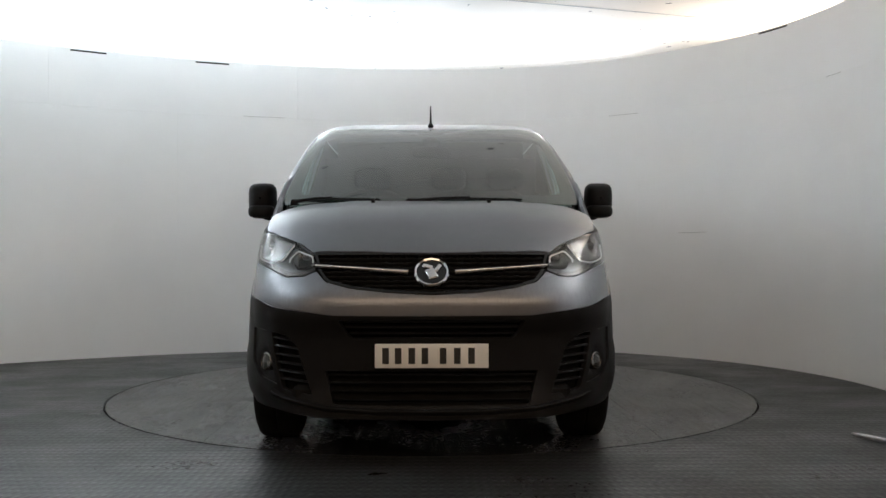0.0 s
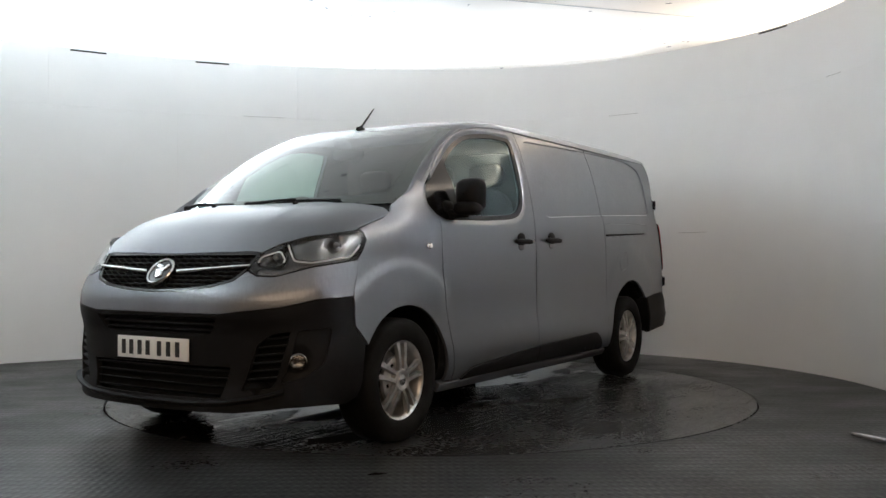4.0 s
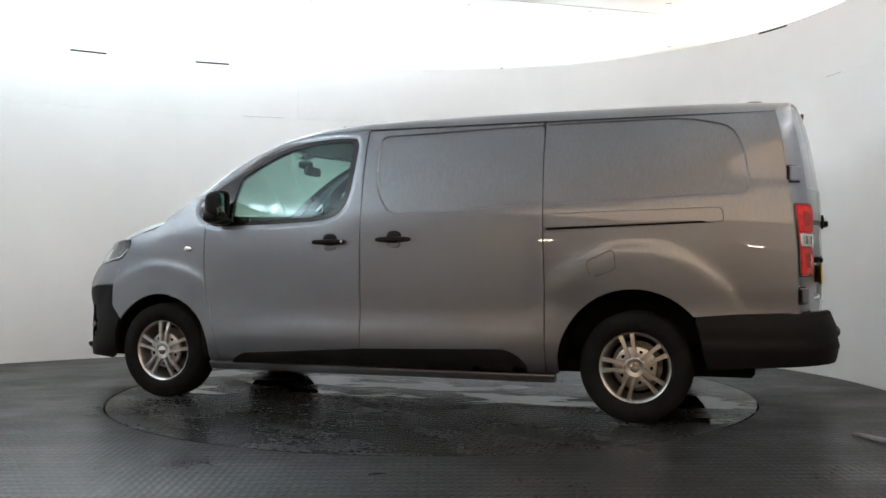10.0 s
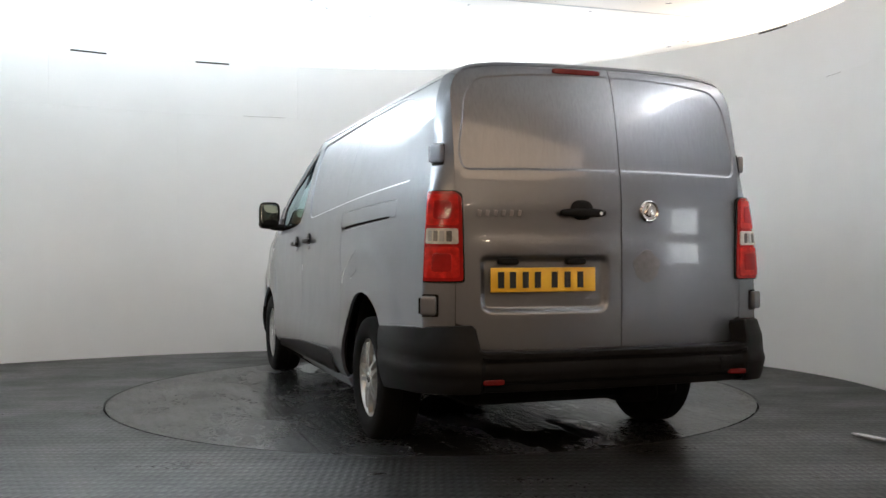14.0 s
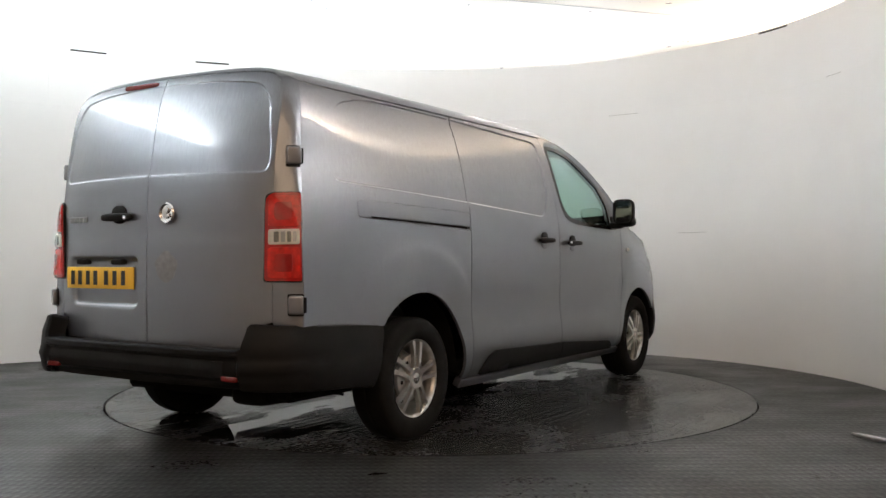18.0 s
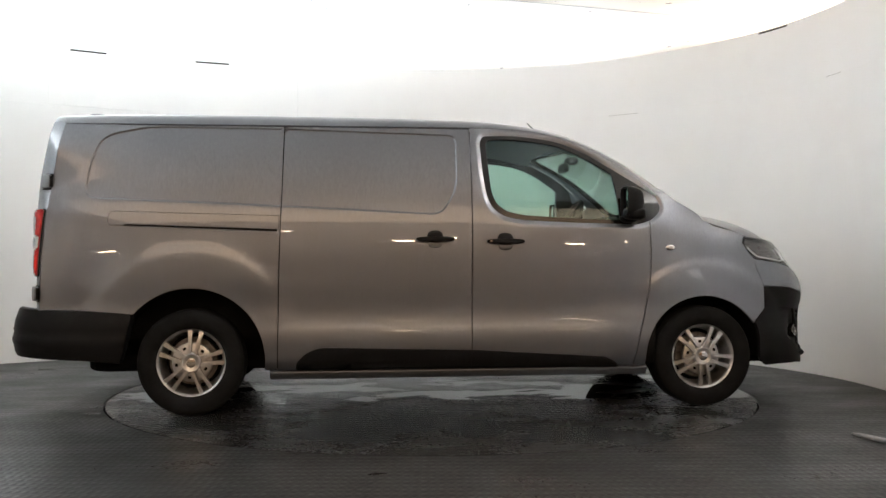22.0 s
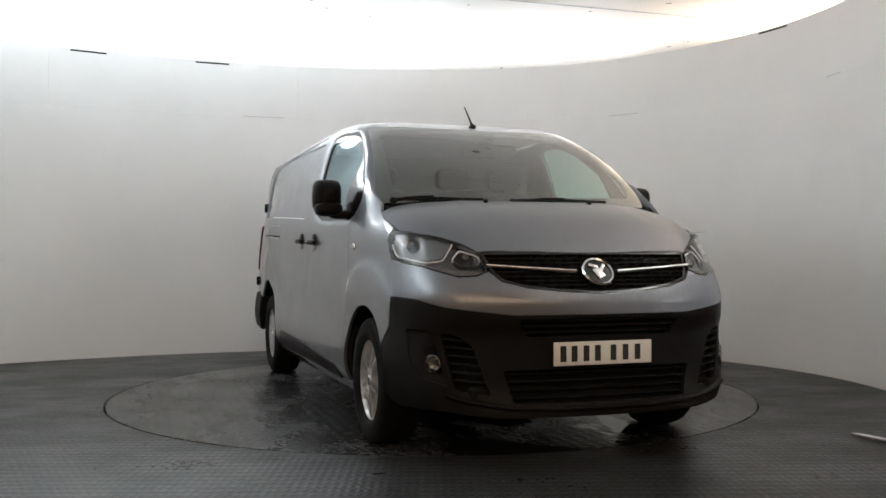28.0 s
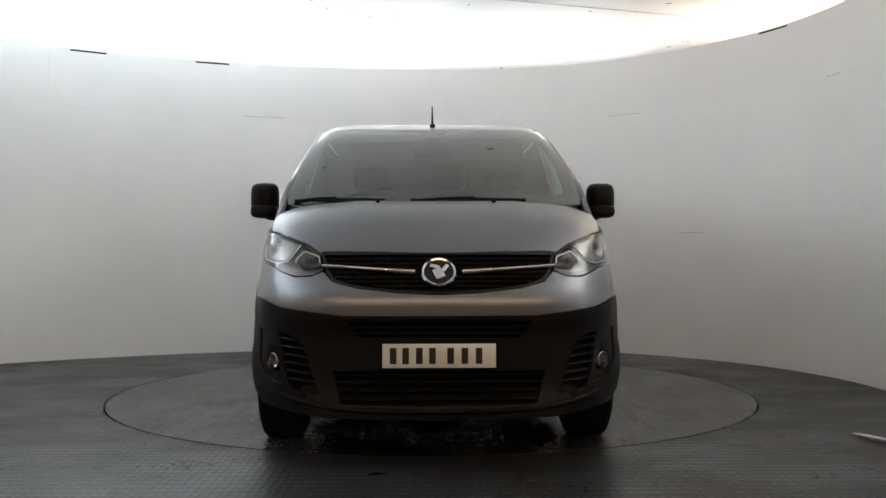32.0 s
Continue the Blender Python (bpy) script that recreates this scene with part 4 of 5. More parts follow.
# ---- rear doors and pillars
def pillar_fn(p):
    """Rear corner: p = (metres from the side edge towards the door, height)."""
    u, z = p[:, 0] / 0.16, p[:, 1]
    ex = Curve(*[(q[1], q[0]) for q in [(-2.535, 0.6)] + REAR_EDGE])(z)
    ya = side_y(ex, z)
    yb = np.minimum(0.757, ya - 0.030)
    xb = rear_x(yb, z)
    y1 = ya - 0.010
    x1 = ex + 0.50 * (xb - ex)
    x = (1 - u)**2 * ex + 2 * u * (1 - u) * x1 + u * u * xb
    y = (1 - u)**2 * ya + 2 * u * (1 - u) * y1 + u * u * yb
    return np.stack([x, y, z], 1)


door_top = [(0.0, 1.872), (0.2, 1.870), (0.4, 1.866), (0.55, 1.861), (0.65, 1.850), (0.70, 1.834), (0.725, 1.808), (0.7315, 1.80), (0.75, 1.76), (0.757, 1.735), (0.757, 0.675), (0.72, 0.665), (0.708, 0.555)]
left_rear = np.array([(-0.0275, 0.552), (-0.0275, 1.872)] + [(y, z) for y, z in door_top[1:]])
right_rear = np.array([(-0.0325, 0.552), (-0.0325, 1.872)] + [(-y, z) for y, z in door_top[1:]])
rp_lines = [np.concatenate((q, q[:1])) for q in (grown(REAR_PANE, -0.006), grown(REAR_PANE, 0.001), grown(REAR_PANE, 0.008))]
pw_lines = [np.concatenate((q, q[:1])) for q in (grown(PLATE_WELL, -0.036), grown(PLATE_WELL, -0.018), grown(PLATE_WELL, 0.004))]
waist = [np.array([(-0.74, z), (0.74, z)]) for z in (1.02, 1.06, 1.10, 1.2)]
dl = vpart("rear_door", patch("rear_door", left_rear, rear_surf, PAINT, lines=rp_lines + pw_lines + waist, step=0.045, edge=0.0006), None, "grey painted rear door with plate recess")
dr = vpart("rear_door", patch("rear_door", right_rear, rear_surf, PAINT, lines=rp_lines + waist, step=0.045, edge=0.0006), None, "grey painted rear door")


us = np.linspace(-1, 1, 41)
ra = np.stack([-2.42 - 0.10 * (1 - np.abs(us)**2.6), 0.754 * us, 0 * us], 1)
ra[:, 2] = roof_z(ra[:, 0], ra[:, 1]) - 0.001
top_z = Curve(*[(-y, z) for y, z in door_top[1:7]] + [(y, z) for y, z in door_top[:7]])
dy = 0.725 * np.clip(us / 0.9, -1, 1)
rb_ = np.stack([rear_x(dy, top_z(dy)), dy, top_z(dy) + 0.004], 1)
corner = np.abs(us) > 0.9
turn_in = pillar_fn(np.stack([0.16 * (1 - (np.abs(us[corner]) - 0.9) / 0.1), np.full(corner.sum(), 1.812)], 1))
rb_[corner] = turn_in * np.stack([np.ones(corner.sum()), np.sign(us[corner]), np.ones(corner.sum())], 1)
vpart("rear_header", strip("rear_header", [ra, rb_], PAINT, bulge=np.array([-0.008, 0, 0.008]), n=5), None)
for y in (0.47, -0.47):
    vpart("roof_cap", superbox("roof_cap", (-2.30, y, float(roof_z(np.array([-2.30]), np.array([y]))[0]) + 0.004), (0.05, 0.035, 0.012), PAINT, 2.4), roof, "small grey roof cap")


def mirror_fn(fn, sign):
    return lambda p: fn(p) * [1, sign, 1]


lamp_rows = ((0.868, 1.030, RED), (1.034, 1.100, SMOKE), (1.104, 1.266, RED))
for sign in (1, -1):
    psurf = lifted(mirror_fn(pillar_fn, sign), lambda a: np.stack([-np.ones(len(a)), sign * np.ones(len(a)), 0 * a[:, 0]], 1))
    vpart("rear_pillar", patch("rear_pillar", np.array([(0.004, 0.64), (0.158, 0.64), (0.158, 1.812), (0.004, 1.812)]), psurf, PAINT, step=0.03, edge=0.0004), None)
    tail = vpart("tail_lamp", patch("tail_lamp", rounded([(0.02, 0.862), (0.182, 0.862), (0.182, 1.258, .03), (0.16, 1.272, .02), (0.02, 1.272)], 0.01), psurf, GLOSS_BLACK, step=0.03, lift=0.012, depth=0.014), None, "red and clear tail lamp")
    vpart("lens", patch("lens", rounded([(0.024, 0.867), (0.178, 0.867), (0.178, 1.246, .03), (0.158, 1.267, .02), (0.024, 1.267)], 0.012), psurf, RED, step=0.03, lift=0.016, depth=0.01), tail, "red lens")
    for z0, z1, mat in lamp_rows:
        if mat is RED:
            for u0, u1, m2, up in ((0.034, 0.168, BRIGHT_RED, 0.020), (0.075, 0.145, RED, 0.022)):
                dz = 0.012 if up < 0.021 else 0.042
                vpart("lens_block", patch("lens_block", rounded([(u0, z0 + dz), (u1, z0 + dz), (u1, z1 - dz), (u0, z1 - dz)], 0.014), psurf, m2, step=0.03, lift=up, depth=0.006, edge=0.002), tail, "bright red inner lens" if m2 is BRIGHT_RED else "")
        else:
            vpart("clear_lens", patch("clear_lens", rounded([(0.036, z0), (0.166, z0), (0.166, z1), (0.036, z1)], 0.008), psurf, SMOKE, step=0.03, lift=0.022, depth=0.008), tail, "smoky clear lens")
            for k in range(4):
                u = 0.052 + 0.026 * k
                vpart("lens_rib", patch("lens_rib", rounded([(u, z0 + 0.010), (u + 0.017, z0 + 0.010), (u + 0.017, z1 - 0.010), (u, z1 - 0.010)], 0.003), psurf, DIM if k % 2 else DULL_CHROME, step=0.03, lift=0.024, depth=0.004, edge=0.001), tail)
    for z0, z1 in ((1.40, 1.485), (0.712, 0.80)):
        zc = (z0 + z1) / 2
        a, n = psurf(np.array([[0.06, zc]]))
        c = Vector(a[0]) + Vector(n[0]) * 0.012
        hinge = vpart("door_hinge", superbox("door_hinge", c, (0.036, 0.014, (z1 - z0) / 2), PAINT, 6, Matrix.Rotation(math.atan2(n[0][1], n[0][0]) + math.pi / 2, 3, "Z")), None, "grey rear door hinge")
        vpart("hinge_seat", patch("hinge_seat", rounded([(0.006, zc - 0.050), (0.104, zc - 0.050), (0.104, zc + 0.050), (0.006, zc + 0.050)], 0.008), psurf, PLASTIC, step=0.03, lift=0.003, depth=0.004, edge=0.001), hinge, "black hinge seat")
        a, n = psurf(np.array([[0.01, zc]]))
        vpart("hinge_pin", tube("hinge_pin", [tuple(a[0] + n[0] * 0.014 - [0, 0, 0.035]), tuple(a[0] + n[0] * 0.014 + [0, 0, 0.035])], 0.011, VOID, 10), hinge, "black hinge pin")


def on_rear(y, z, lift):
    a, n = rear_surf(np.array([[y, z]]))
    return Vector(a[0] + n[0] * lift), Vector(n[0])


c, n = on_rear(0.145, 1.846, 0.002)
vpart("high_brake_lamp", superbox("high_brake_lamp", c, (0.010, 0.126, 0.013), DARK_RED, 5), None, "slim red high-level brake lamp")
c, n = on_rear(0.176, 1.177, 0.02)
h = vpart("door_handle", superbox("door_handle", c, (0.016, 0.118, 0.020), PLASTIC, 3.2), dl, "black door handle")
c, n = on_rear(0.176, 1.19, 0.004)
vpart("handle_cup", superbox("handle_cup", c, (0.010, 0.058, 0.046), PLASTIC, 2.4), dl, "black handle cup")
c, n = on_rear(0.095, 1.175, 0.036)
vpart("lock_barrel", lathe("lock_barrel", [(0.0, -0.004), (0.009, -0.004), (0.010, 0.004), (0, 0.004)], CHROME, 16, "x", c), dl, "silver lock barrel")
c, n = on_rear(-0.176, 1.188, 0.008)
ghost = [(-0.165 + (0.072 + 0.006 * math.sin(5 * q)) * math.cos(q), 0.93 + (0.072 + 0.006 * math.cos(4 * q)) * math.sin(q)) for q in np.linspace(0, 6.2, 40)]
vpart("sticker_residue", patch("sticker_residue", np.array(ghost), rear_surf, RESIDUE, step=0.03, lift=0.0008, depth=0.001, edge=0.0003), dr, "faint round residue of a removed sticker")
badge = vpart("rear_badge", lathe("rear_badge", [(0.050, 0.006), (0.052, -0.002), (0.046, -0.008), (0.040, -0.004), (0.040, 0.0), (0, 0.0)], CHROME, 40, "x", c), dr, "round chrome maker's badge")
vpart("emblem", boxes("emblem", [(c + Vector((-0.006, 0.004, 0.004)), (0.008, 0.03, 0.05), Matrix.Rotation(0.5, 3, "X")), (c + Vector((-0.006, -0.010, -0.014)), (0.008, 0.03, 0.018), Matrix.Rotation(-0.4, 3, "X"))], CHROME, 0.004, 2), badge)
items = []
for k in range(6):
    c, n = on_rear(0.655 - 0.036 * k, 1.172, 0.004)
    items.append((c, (0.006, 0.020, 0.030), Matrix.Rotation(0.15, 3, "X")))
vpart("name_bars", boxes("name_bars", items, DULL_CHROME, 0.003), dl, "row of small chrome name bars")


def plate(name, x, y0, y1, z0, z1, face, mat, label, parent):
    """A number plate whose characters are plain bars."""
    p = vpart("number_plate", boxes("number_plate", [((x, (y0 + y1) / 2, (z0 + z1) / 2), (0.006, abs(y1 - y0), z1 - z0))], mat, 0.003, 2), parent, label)
    w, h = abs(y1 - y0), z1 - z0
    for k, s in enumerate((0.095, 0.205, 0.325, 0.44, 0.60, 0.725, 0.85)):
        yc = max(y0, y1) - s * w if face < 0 else min(y0, y1) + s * w
        vpart("plate_bar", boxes("plate_bar", [((x + face * 0.0035, yc, (z0 + z1) / 2), (0.002, w * 0.058, h * 0.66))], INK, 0.0), p)
    return p


c, n = on_rear(0.36, 0.87, 0.012)
plate("rear_plate", -2.672, 0.62, 0.095, 0.815, 0.926, -1, YELLOW_PLATE, "yellow rear number plate", dl)
for y in (0.20, 0.52):
    c, n = on_rear(y, 0.962, 0.012)
    vpart("plate_lamp", superbox("plate_lamp", c, (0.02, 0.05, 0.016), PLASTIC, 4), dl, "black number plate lamp")

# ---- rear bumper
_B = np.linspace(0, math.pi / 2, 300)
_BX, _BY = np.cos(_B)**(1 / 2), np.sin(_B)**(1 / 3)
_BL = np.concatenate(([0], np.cumsum(np.hypot(np.diff(0.78 * _BX), np.diff(0.958 * _BY)))))


def tail_fn(p):
    s, z = p[:, 0], p[:, 1]
    a = np.interp(np.abs(s), _BL, _B)
    inset = 0.03 * sstep(0.56, 0.68, z) + 0.04 * sstep(0.42, 0.30, z) - 0.012 * np.exp(-((z - 0.47) / 0.03)**2)
    middle = 0.024 * (1 - sstep(0.66, 0.70, np.abs(s))) * (1 - sstep(0.50, 0.53, z)) + 0.03 * (1 - sstep(0.66, 0.70, np.abs(s))) * (1 - sstep(0.40, 0.43, z))
    x = -1.98 - (0.80 - inset - middle) * np.cos(a)**(1 / 2)
    y = np.sign(s) * (0.962 - 0.6 * inset) * np.sin(a)**(1 / 3)
    return np.stack([x, y, z], 1)


def s_tail(y):
    return float(np.interp(abs(y) / 0.958, _BY, _BL)) * (1 if y > 0 else -1)


LB = _BL[-1]
ct, ci = s_tail(0.735), s_tail(0.70)
tail_out = np.array([(LB - 0.005, 0.628), (LB - 0.3, 0.645), (ct, 0.664), (ct - 0.01, 0.655), (ci, 0.556), (ci - 0.03, 0.545), (-ci + 0.03, 0.545), (-ci, 0.556), (-ct + 0.01, 0.655), (-ct, 0.664), (-LB + 0.3, 0.645), (-LB + 0.005, 0.628),
                     (-LB + 0.005, 0.60), (-LB + 0.04, 0.45), (-LB + 0.08, 0.335), (-LB + 0.30, 0.355), (-ci, 0.375), (0, 0.37), (ci, 0.375), (LB - 0.30, 0.355), (LB - 0.08, 0.335), (LB - 0.04, 0.45), (LB - 0.005, 0.60)])
tail_surf = lifted(tail_fn, lambda a: np.stack([-np.ones(len(a)) * (np.abs(a[:, 1]) < 0.9), a[:, 1], 0 * a[:, 0]], 1))
rb = vpart("rear_bumper", patch("rear_bumper", tail_out, tail_surf, PLASTIC, step=0.05, depth=0.10, edge=0.012, lines=[np.array([(-1.0, z), (1.0, z)]) for z in (0.40, 0.415, 0.43, 0.45, 0.47, 0.50, 0.515, 0.53)] + [np.array([(q, 0.38), (q, 0.53)]) for q in (-0.70, -0.68, -0.66, 0.66, 0.68, 0.70)]), None, "black plastic rear bumper")
vpart("bumper_step", boxes("bumper_step", [((-2.70, 0, 0.532), (0.12, 1.38, 0.02))], PLASTIC, 0.008, 2), rb, "black tread on the rear bumper")
cover_mid = s_tail(-0.56)
vpart("tow_cover", patch("tow_cover", rounded([(cover_mid - 0.035, 0.438), (cover_mid + 0.035, 0.438), (cover_mid + 0.035, 0.498), (cover_mid - 0.035, 0.498)], 0.006), tail_surf, PLASTIC, step=0.03, lift=0.004, depth=0.006, edge=0.002), rb, "square black tow-eye cover")
for y in (0.63, -0.63):
    a, n = tail_surf(np.array([[s_tail(y), 0.425]]))
    vpart("reflector", superbox("reflector", a[0] + n[0] * 0.003, (0.012, 0.05, 0.013), DARK_RED, 5), rb, "red rear reflector")

# ---- nose
SY = s_of_y


def mirrored(pts):
    """Closes a half outline (s >= 0, from the middle bottom round to the middle top) with its mirror image."""
    return np.array(list(pts) + [(-s, z) for s, z in pts[::-1] if abs(s) > 1e-6])


GRILLE = rounded([tuple(q) for q in mirrored([(0, 0.802), (SY(0.2, 0.81), 0.812), (SY(0.379, 0.83), 0.832), (SY(0.49, 0.86), 0.862), (SY(0.53, 0.91), 0.912), (SY(0.56, 1.0), 1.002), (SY(0.3, 1.0), 1.004), (0, 1.004)])], 0.02)
LAMP = rounded([(SY(0.562, 0.998), 0.998, .01), (SY(0.626, 1.045), 1.043, .03), (SY(0.735, 1.087), 1.083, .03), (s_of_x(2.02, 1.10), 1.102, .02), (s_of_x(1.945, 1.11), 1.108, .02), (s_of_x(1.922, 1.06), 1.062, .03), (s_of_x(1.955, 1.006), 1.006, .02),
                (s_of_x(1.995, 0.962), 0.962, .02), (SY(0.80, 0.929), 0.928, .04), (SY(0.68, 0.884), 0.882, .03), (SY(0.60, 0.886), 0.886, .02), (SY(0.54, 0.912), 0.912, .01)], 0.02)
upper = [(0, 0.706), (SY(0.455, 0.708), 0.708), (SY(0.743, 0.742), 0.742), (SY(0.84, 0.776), 0.776), (s_of_x(2.057, 0.786), 0.786), (s_of_x(2.047, 0.818), 0.818), (s_of_x(2.016, 0.89), 0.89), (s_of_x(1.998, 0.958), 0.958),
         (SY(0.80, 0.924), 0.923), (SY(0.68, 0.88), 0.878), (SY(0.60, 0.882), 0.882), (SY(0.542, 0.905), 0.905), (SY(0.535, 0.90), 0.90), (SY(0.494, 0.857), 0.858), (SY(0.379, 0.828), 0.828), (SY(0.2, 0.807), 0.808), (0, 0.798)]
nose_panel = vpart("nose_panel", patch("nose_panel", mirrored(upper), nose_surf, PAINT, step=0.04), None, "grey painted nose panel")
gr = vpart("grille", patch("grille", grown(GRILLE, 0.006), nose_surf, VOID, step=0.05, lift=-0.045, depth=0.01), None, "black radiator grille with chrome bars")
vpart("grille_frame", patch("grille_frame", grown(GRILLE, -0.001), nose_surf, GLOSS_BLACK, holes=[grown(GRILLE, -0.013)], step=0.05, lift=-0.004, depth=0.045), gr, "gloss black grille frame")
for row in range(9):
    z = 0.826 + 0.021 * row
    hw = 0.545 if z > 0.9 else 0.545 - 0.5 * ((0.905 - z) / 0.095)**1.6
    m = int(hw / 0.03)
    lip = []
    for k in range(-m, m + 1):
        y = hw * k / m
        s = SY(y, z)
        wob = 0.0022 * (1 if k % 2 else -1)
        lip.append((s, z + wob))
    lip = np.array(lip)
    a, n = nose_surf(lip)
    up = np.array([0, 0, 0.005])
    rows = [a - n * 0.035 - up, a - n * 0.012 - up, a - n * 0.010, a - n * 0.012 + up, a - n * 0.035 + up]
    vpart("grille_bar", strip("grille_bar", rows, PLASTIC, smooth=False), gr, "black wavy grille bar")
for sign in (1, -1):
    bar = np.array([(sign * SY(0.545 - 0.435 * k / 12, 0.92), 0.931 - 0.030 * (k / 12)) for k in range(13)])
    a, n = nose_surf(bar)
    th = np.array([0.0085 + 0.0045 * (k / 12)**3 for k in range(13)])[:, None] * [0, 0, 1]
    rows = [a - n * 0.01 - th, a + n * 0.008 - th * 0.7, a + n * 0.012, a + n * 0.008 + th * 0.7, a - n * 0.01 + th]
    vpart("chrome_bar", strip("chrome_bar", rows, CHROME), gr, "chrome grille bar")
a, n = nose_surf(np.array([[0.0, 0.897]]))
tilt = Matrix.Rotation(-math.asin(max(-1, min(1, n[0][2]))), 3, "Y")
me = lathe("front_badge", [(0.080, -0.02), (0.083, 0.008), (0.078, 0.016), (0.070, 0.012), (0.068, 0.004), (0.0, 0.006)], CHROME, 48, "x")
me.transform(Matrix.Translation(a[0] + n[0] * 0.004) @ tilt.to_4x4())
fb = vpart("front_badge", me, gr, "round chrome maker's badge")
me = lathe("badge_field", [(0.068, 0.007), (0.03, 0.010), (0.0, 0.011)], GLOSS_BLACK, 48, "x")
me.transform(Matrix.Translation(a[0] + n[0] * 0.004) @ tilt.to_4x4())
vpart("badge_field", me, fb, "dark badge field")
me = boxes("emblem", [((0.012, 0.0, -0.012), (0.012, 0.045, 0.06), Matrix.Rotation(0.4, 3, "X")), ((0.012, -0.018, 0.03), (0.012, 0.05, 0.022), Matrix.Rotation(-0.3, 3, "X")), ((0.012, 0.028, 0.02), (0.012, 0.02, 0.05), Matrix.Rotation(-0.6, 3, "X"))], CHROME, 0.006, 2)
me.transform(Matrix.Translation(a[0] + n[0] * 0.004) @ tilt.to_4x4())
vpart("emblem", me, fb)

# ---- headlamps
for sign in (1, -1):
    flip = np.array([sign, 1.0])
    hl = vpart("headlamp", patch("headlamp", grown(LAMP, -0.002) * flip, nose_surf, LAMP_DARK, step=0.03, lift=-0.07, depth=0.01), None, "clear headlamp with bright reflectors")
    lamp_in = grown(LAMP, -0.002) * flip
    vpart("lamp_rim", patch("lamp_rim", lamp_in, nose_surf, GLOSS_BLACK, holes=[grown(LAMP, -0.005) * flip], step=0.03, lift=-0.002, depth=0.06), hl, "black lamp surround")
    vpart("lens", patch("lens", lamp_in, nose_surf, CLEAR, step=0.03, lift=0.001, depth=0.006), hl, "clear lamp lens")
    outer = rounded([(SY(0.725, 0.97) * sign, 0.962), (SY(0.665, 1.03) * sign, 1.045), (SY(0.735, 1.07) * sign, 1.072), (s_of_x(2.03, 1.08) * sign, 1.090), (s_of_x(1.965, 1.07) * sign, 1.088), (s_of_x(1.96, 1.04) * sign, 1.035), (s_of_x(2.03, 0.98) * sign, 0.978), (SY(0.79, 0.95) * sign, 0.952)], 0.02)
    inner = rounded([(SY(0.566, 0.98) * sign, 0.984), (SY(0.645, 1.02) * sign, 1.012), (SY(0.69, 0.97) * sign, 0.965), (SY(0.665, 0.93) * sign, 0.926), (SY(0.566, 0.93) * sign, 0.930)], 0.018)
    for sh in (outer, inner):
        c = sh.mean(0)
        bowl = nose_surf_of(lambda p, c=c: 0.03 + 0.055 * np.exp(-((p[:, 0] - c[0]) / 0.05)**2 - ((p[:, 1] - c[1]) / 0.04)**2))
        vpart("reflector_bowl", patch("reflector_bowl", grown(sh, -0.005), bowl, REFLECTOR, step=0.014, lift=0.0, depth=0.02), hl, "bright hollow reflector bowl")
        edge = dense(sh, 0.012)
        lo_z, tall = sh[:, 1].min(), np.ptp(sh[:, 1])
        if sh is outer:
            kept = np.array([q for q in edge if q[1] < lo_z + 0.66 * tall])
            order = np.argsort((np.arctan2(kept[:, 1] - c[1] - 0.03, kept[:, 0] - c[0]) - math.pi / 2) % (2 * math.pi))
        else:
            kept = np.array([q for q in edge if q[1] > lo_z + 0.34 * tall])
            order = np.argsort((np.arctan2(kept[:, 1] - c[1] + 0.02, kept[:, 0] - c[0]) + math.pi / 2) % (2 * math.pi))
        run = kept[order]
        a, n = nose_surf(run)
        vpart("light_guide", tube("light_guide", [tuple(q) for q in a - n * 0.014], 0.0042, WHITE_GUIDE, 6), hl, "thin white daytime-light guide")
        a, n = bowl(c[None])
        vpart("bulb", superbox("bulb", a[0] + n[0] * 0.02, (0.014, 0.016, 0.014), LAMP_DARK, 2.2), hl, "dark bulb shade")
    vpart("turn_signal", patch("turn_signal", rounded([(SY(0.60, 0.90) * sign, 0.918), (SY(0.60, 0.89) * sign, 0.894), (SY(0.68, 0.89) * sign, 0.889), (SY(0.80, 0.92) * sign, 0.935), (SY(0.80, 0.93) * sign, 0.955), (SY(0.70, 0.91) * sign, 0.92)], 0.006), nose_surf, DIM, step=0.03, lift=-0.03, depth=0.02), hl, "clear turn signal strip")

# ---- front bumper
IN1 = mirrored([(0, 0.598), (SY(0.37, 0.598), 0.598), (SY(0.40, 0.63), 0.625), (SY(0.435, 0.68), 0.686), (0, 0.690)])
IN2 = mirrored([(0, 0.292), (SY(0.45, 0.296), 0.298), (SY(0.475, 0.38), 0.38), (SY(0.495, 0.452), 0.452), (0, 0.454)])
VENT = rounded([(SY(0.764, 0.62), 0.625), (SY(0.69, 0.61), 0.613), (SY(0.626, 0.56), 0.562), (SY(0.59, 0.45), 0.45), (SY(0.547, 0.335), 0.335), (SY(0.70, 0.357), 0.357), (SY(0.735, 0.48), 0.48)], 0.02)
FOG = rounded([(SY(0.872, 0.635), 0.637), (SY(0.786, 0.625), 0.629), (SY(0.757, 0.48), 0.48), (SY(0.722, 0.37), 0.372), (SY(0.82, 0.40), 0.402), (SY(0.868, 0.47), 0.47)], 0.025)
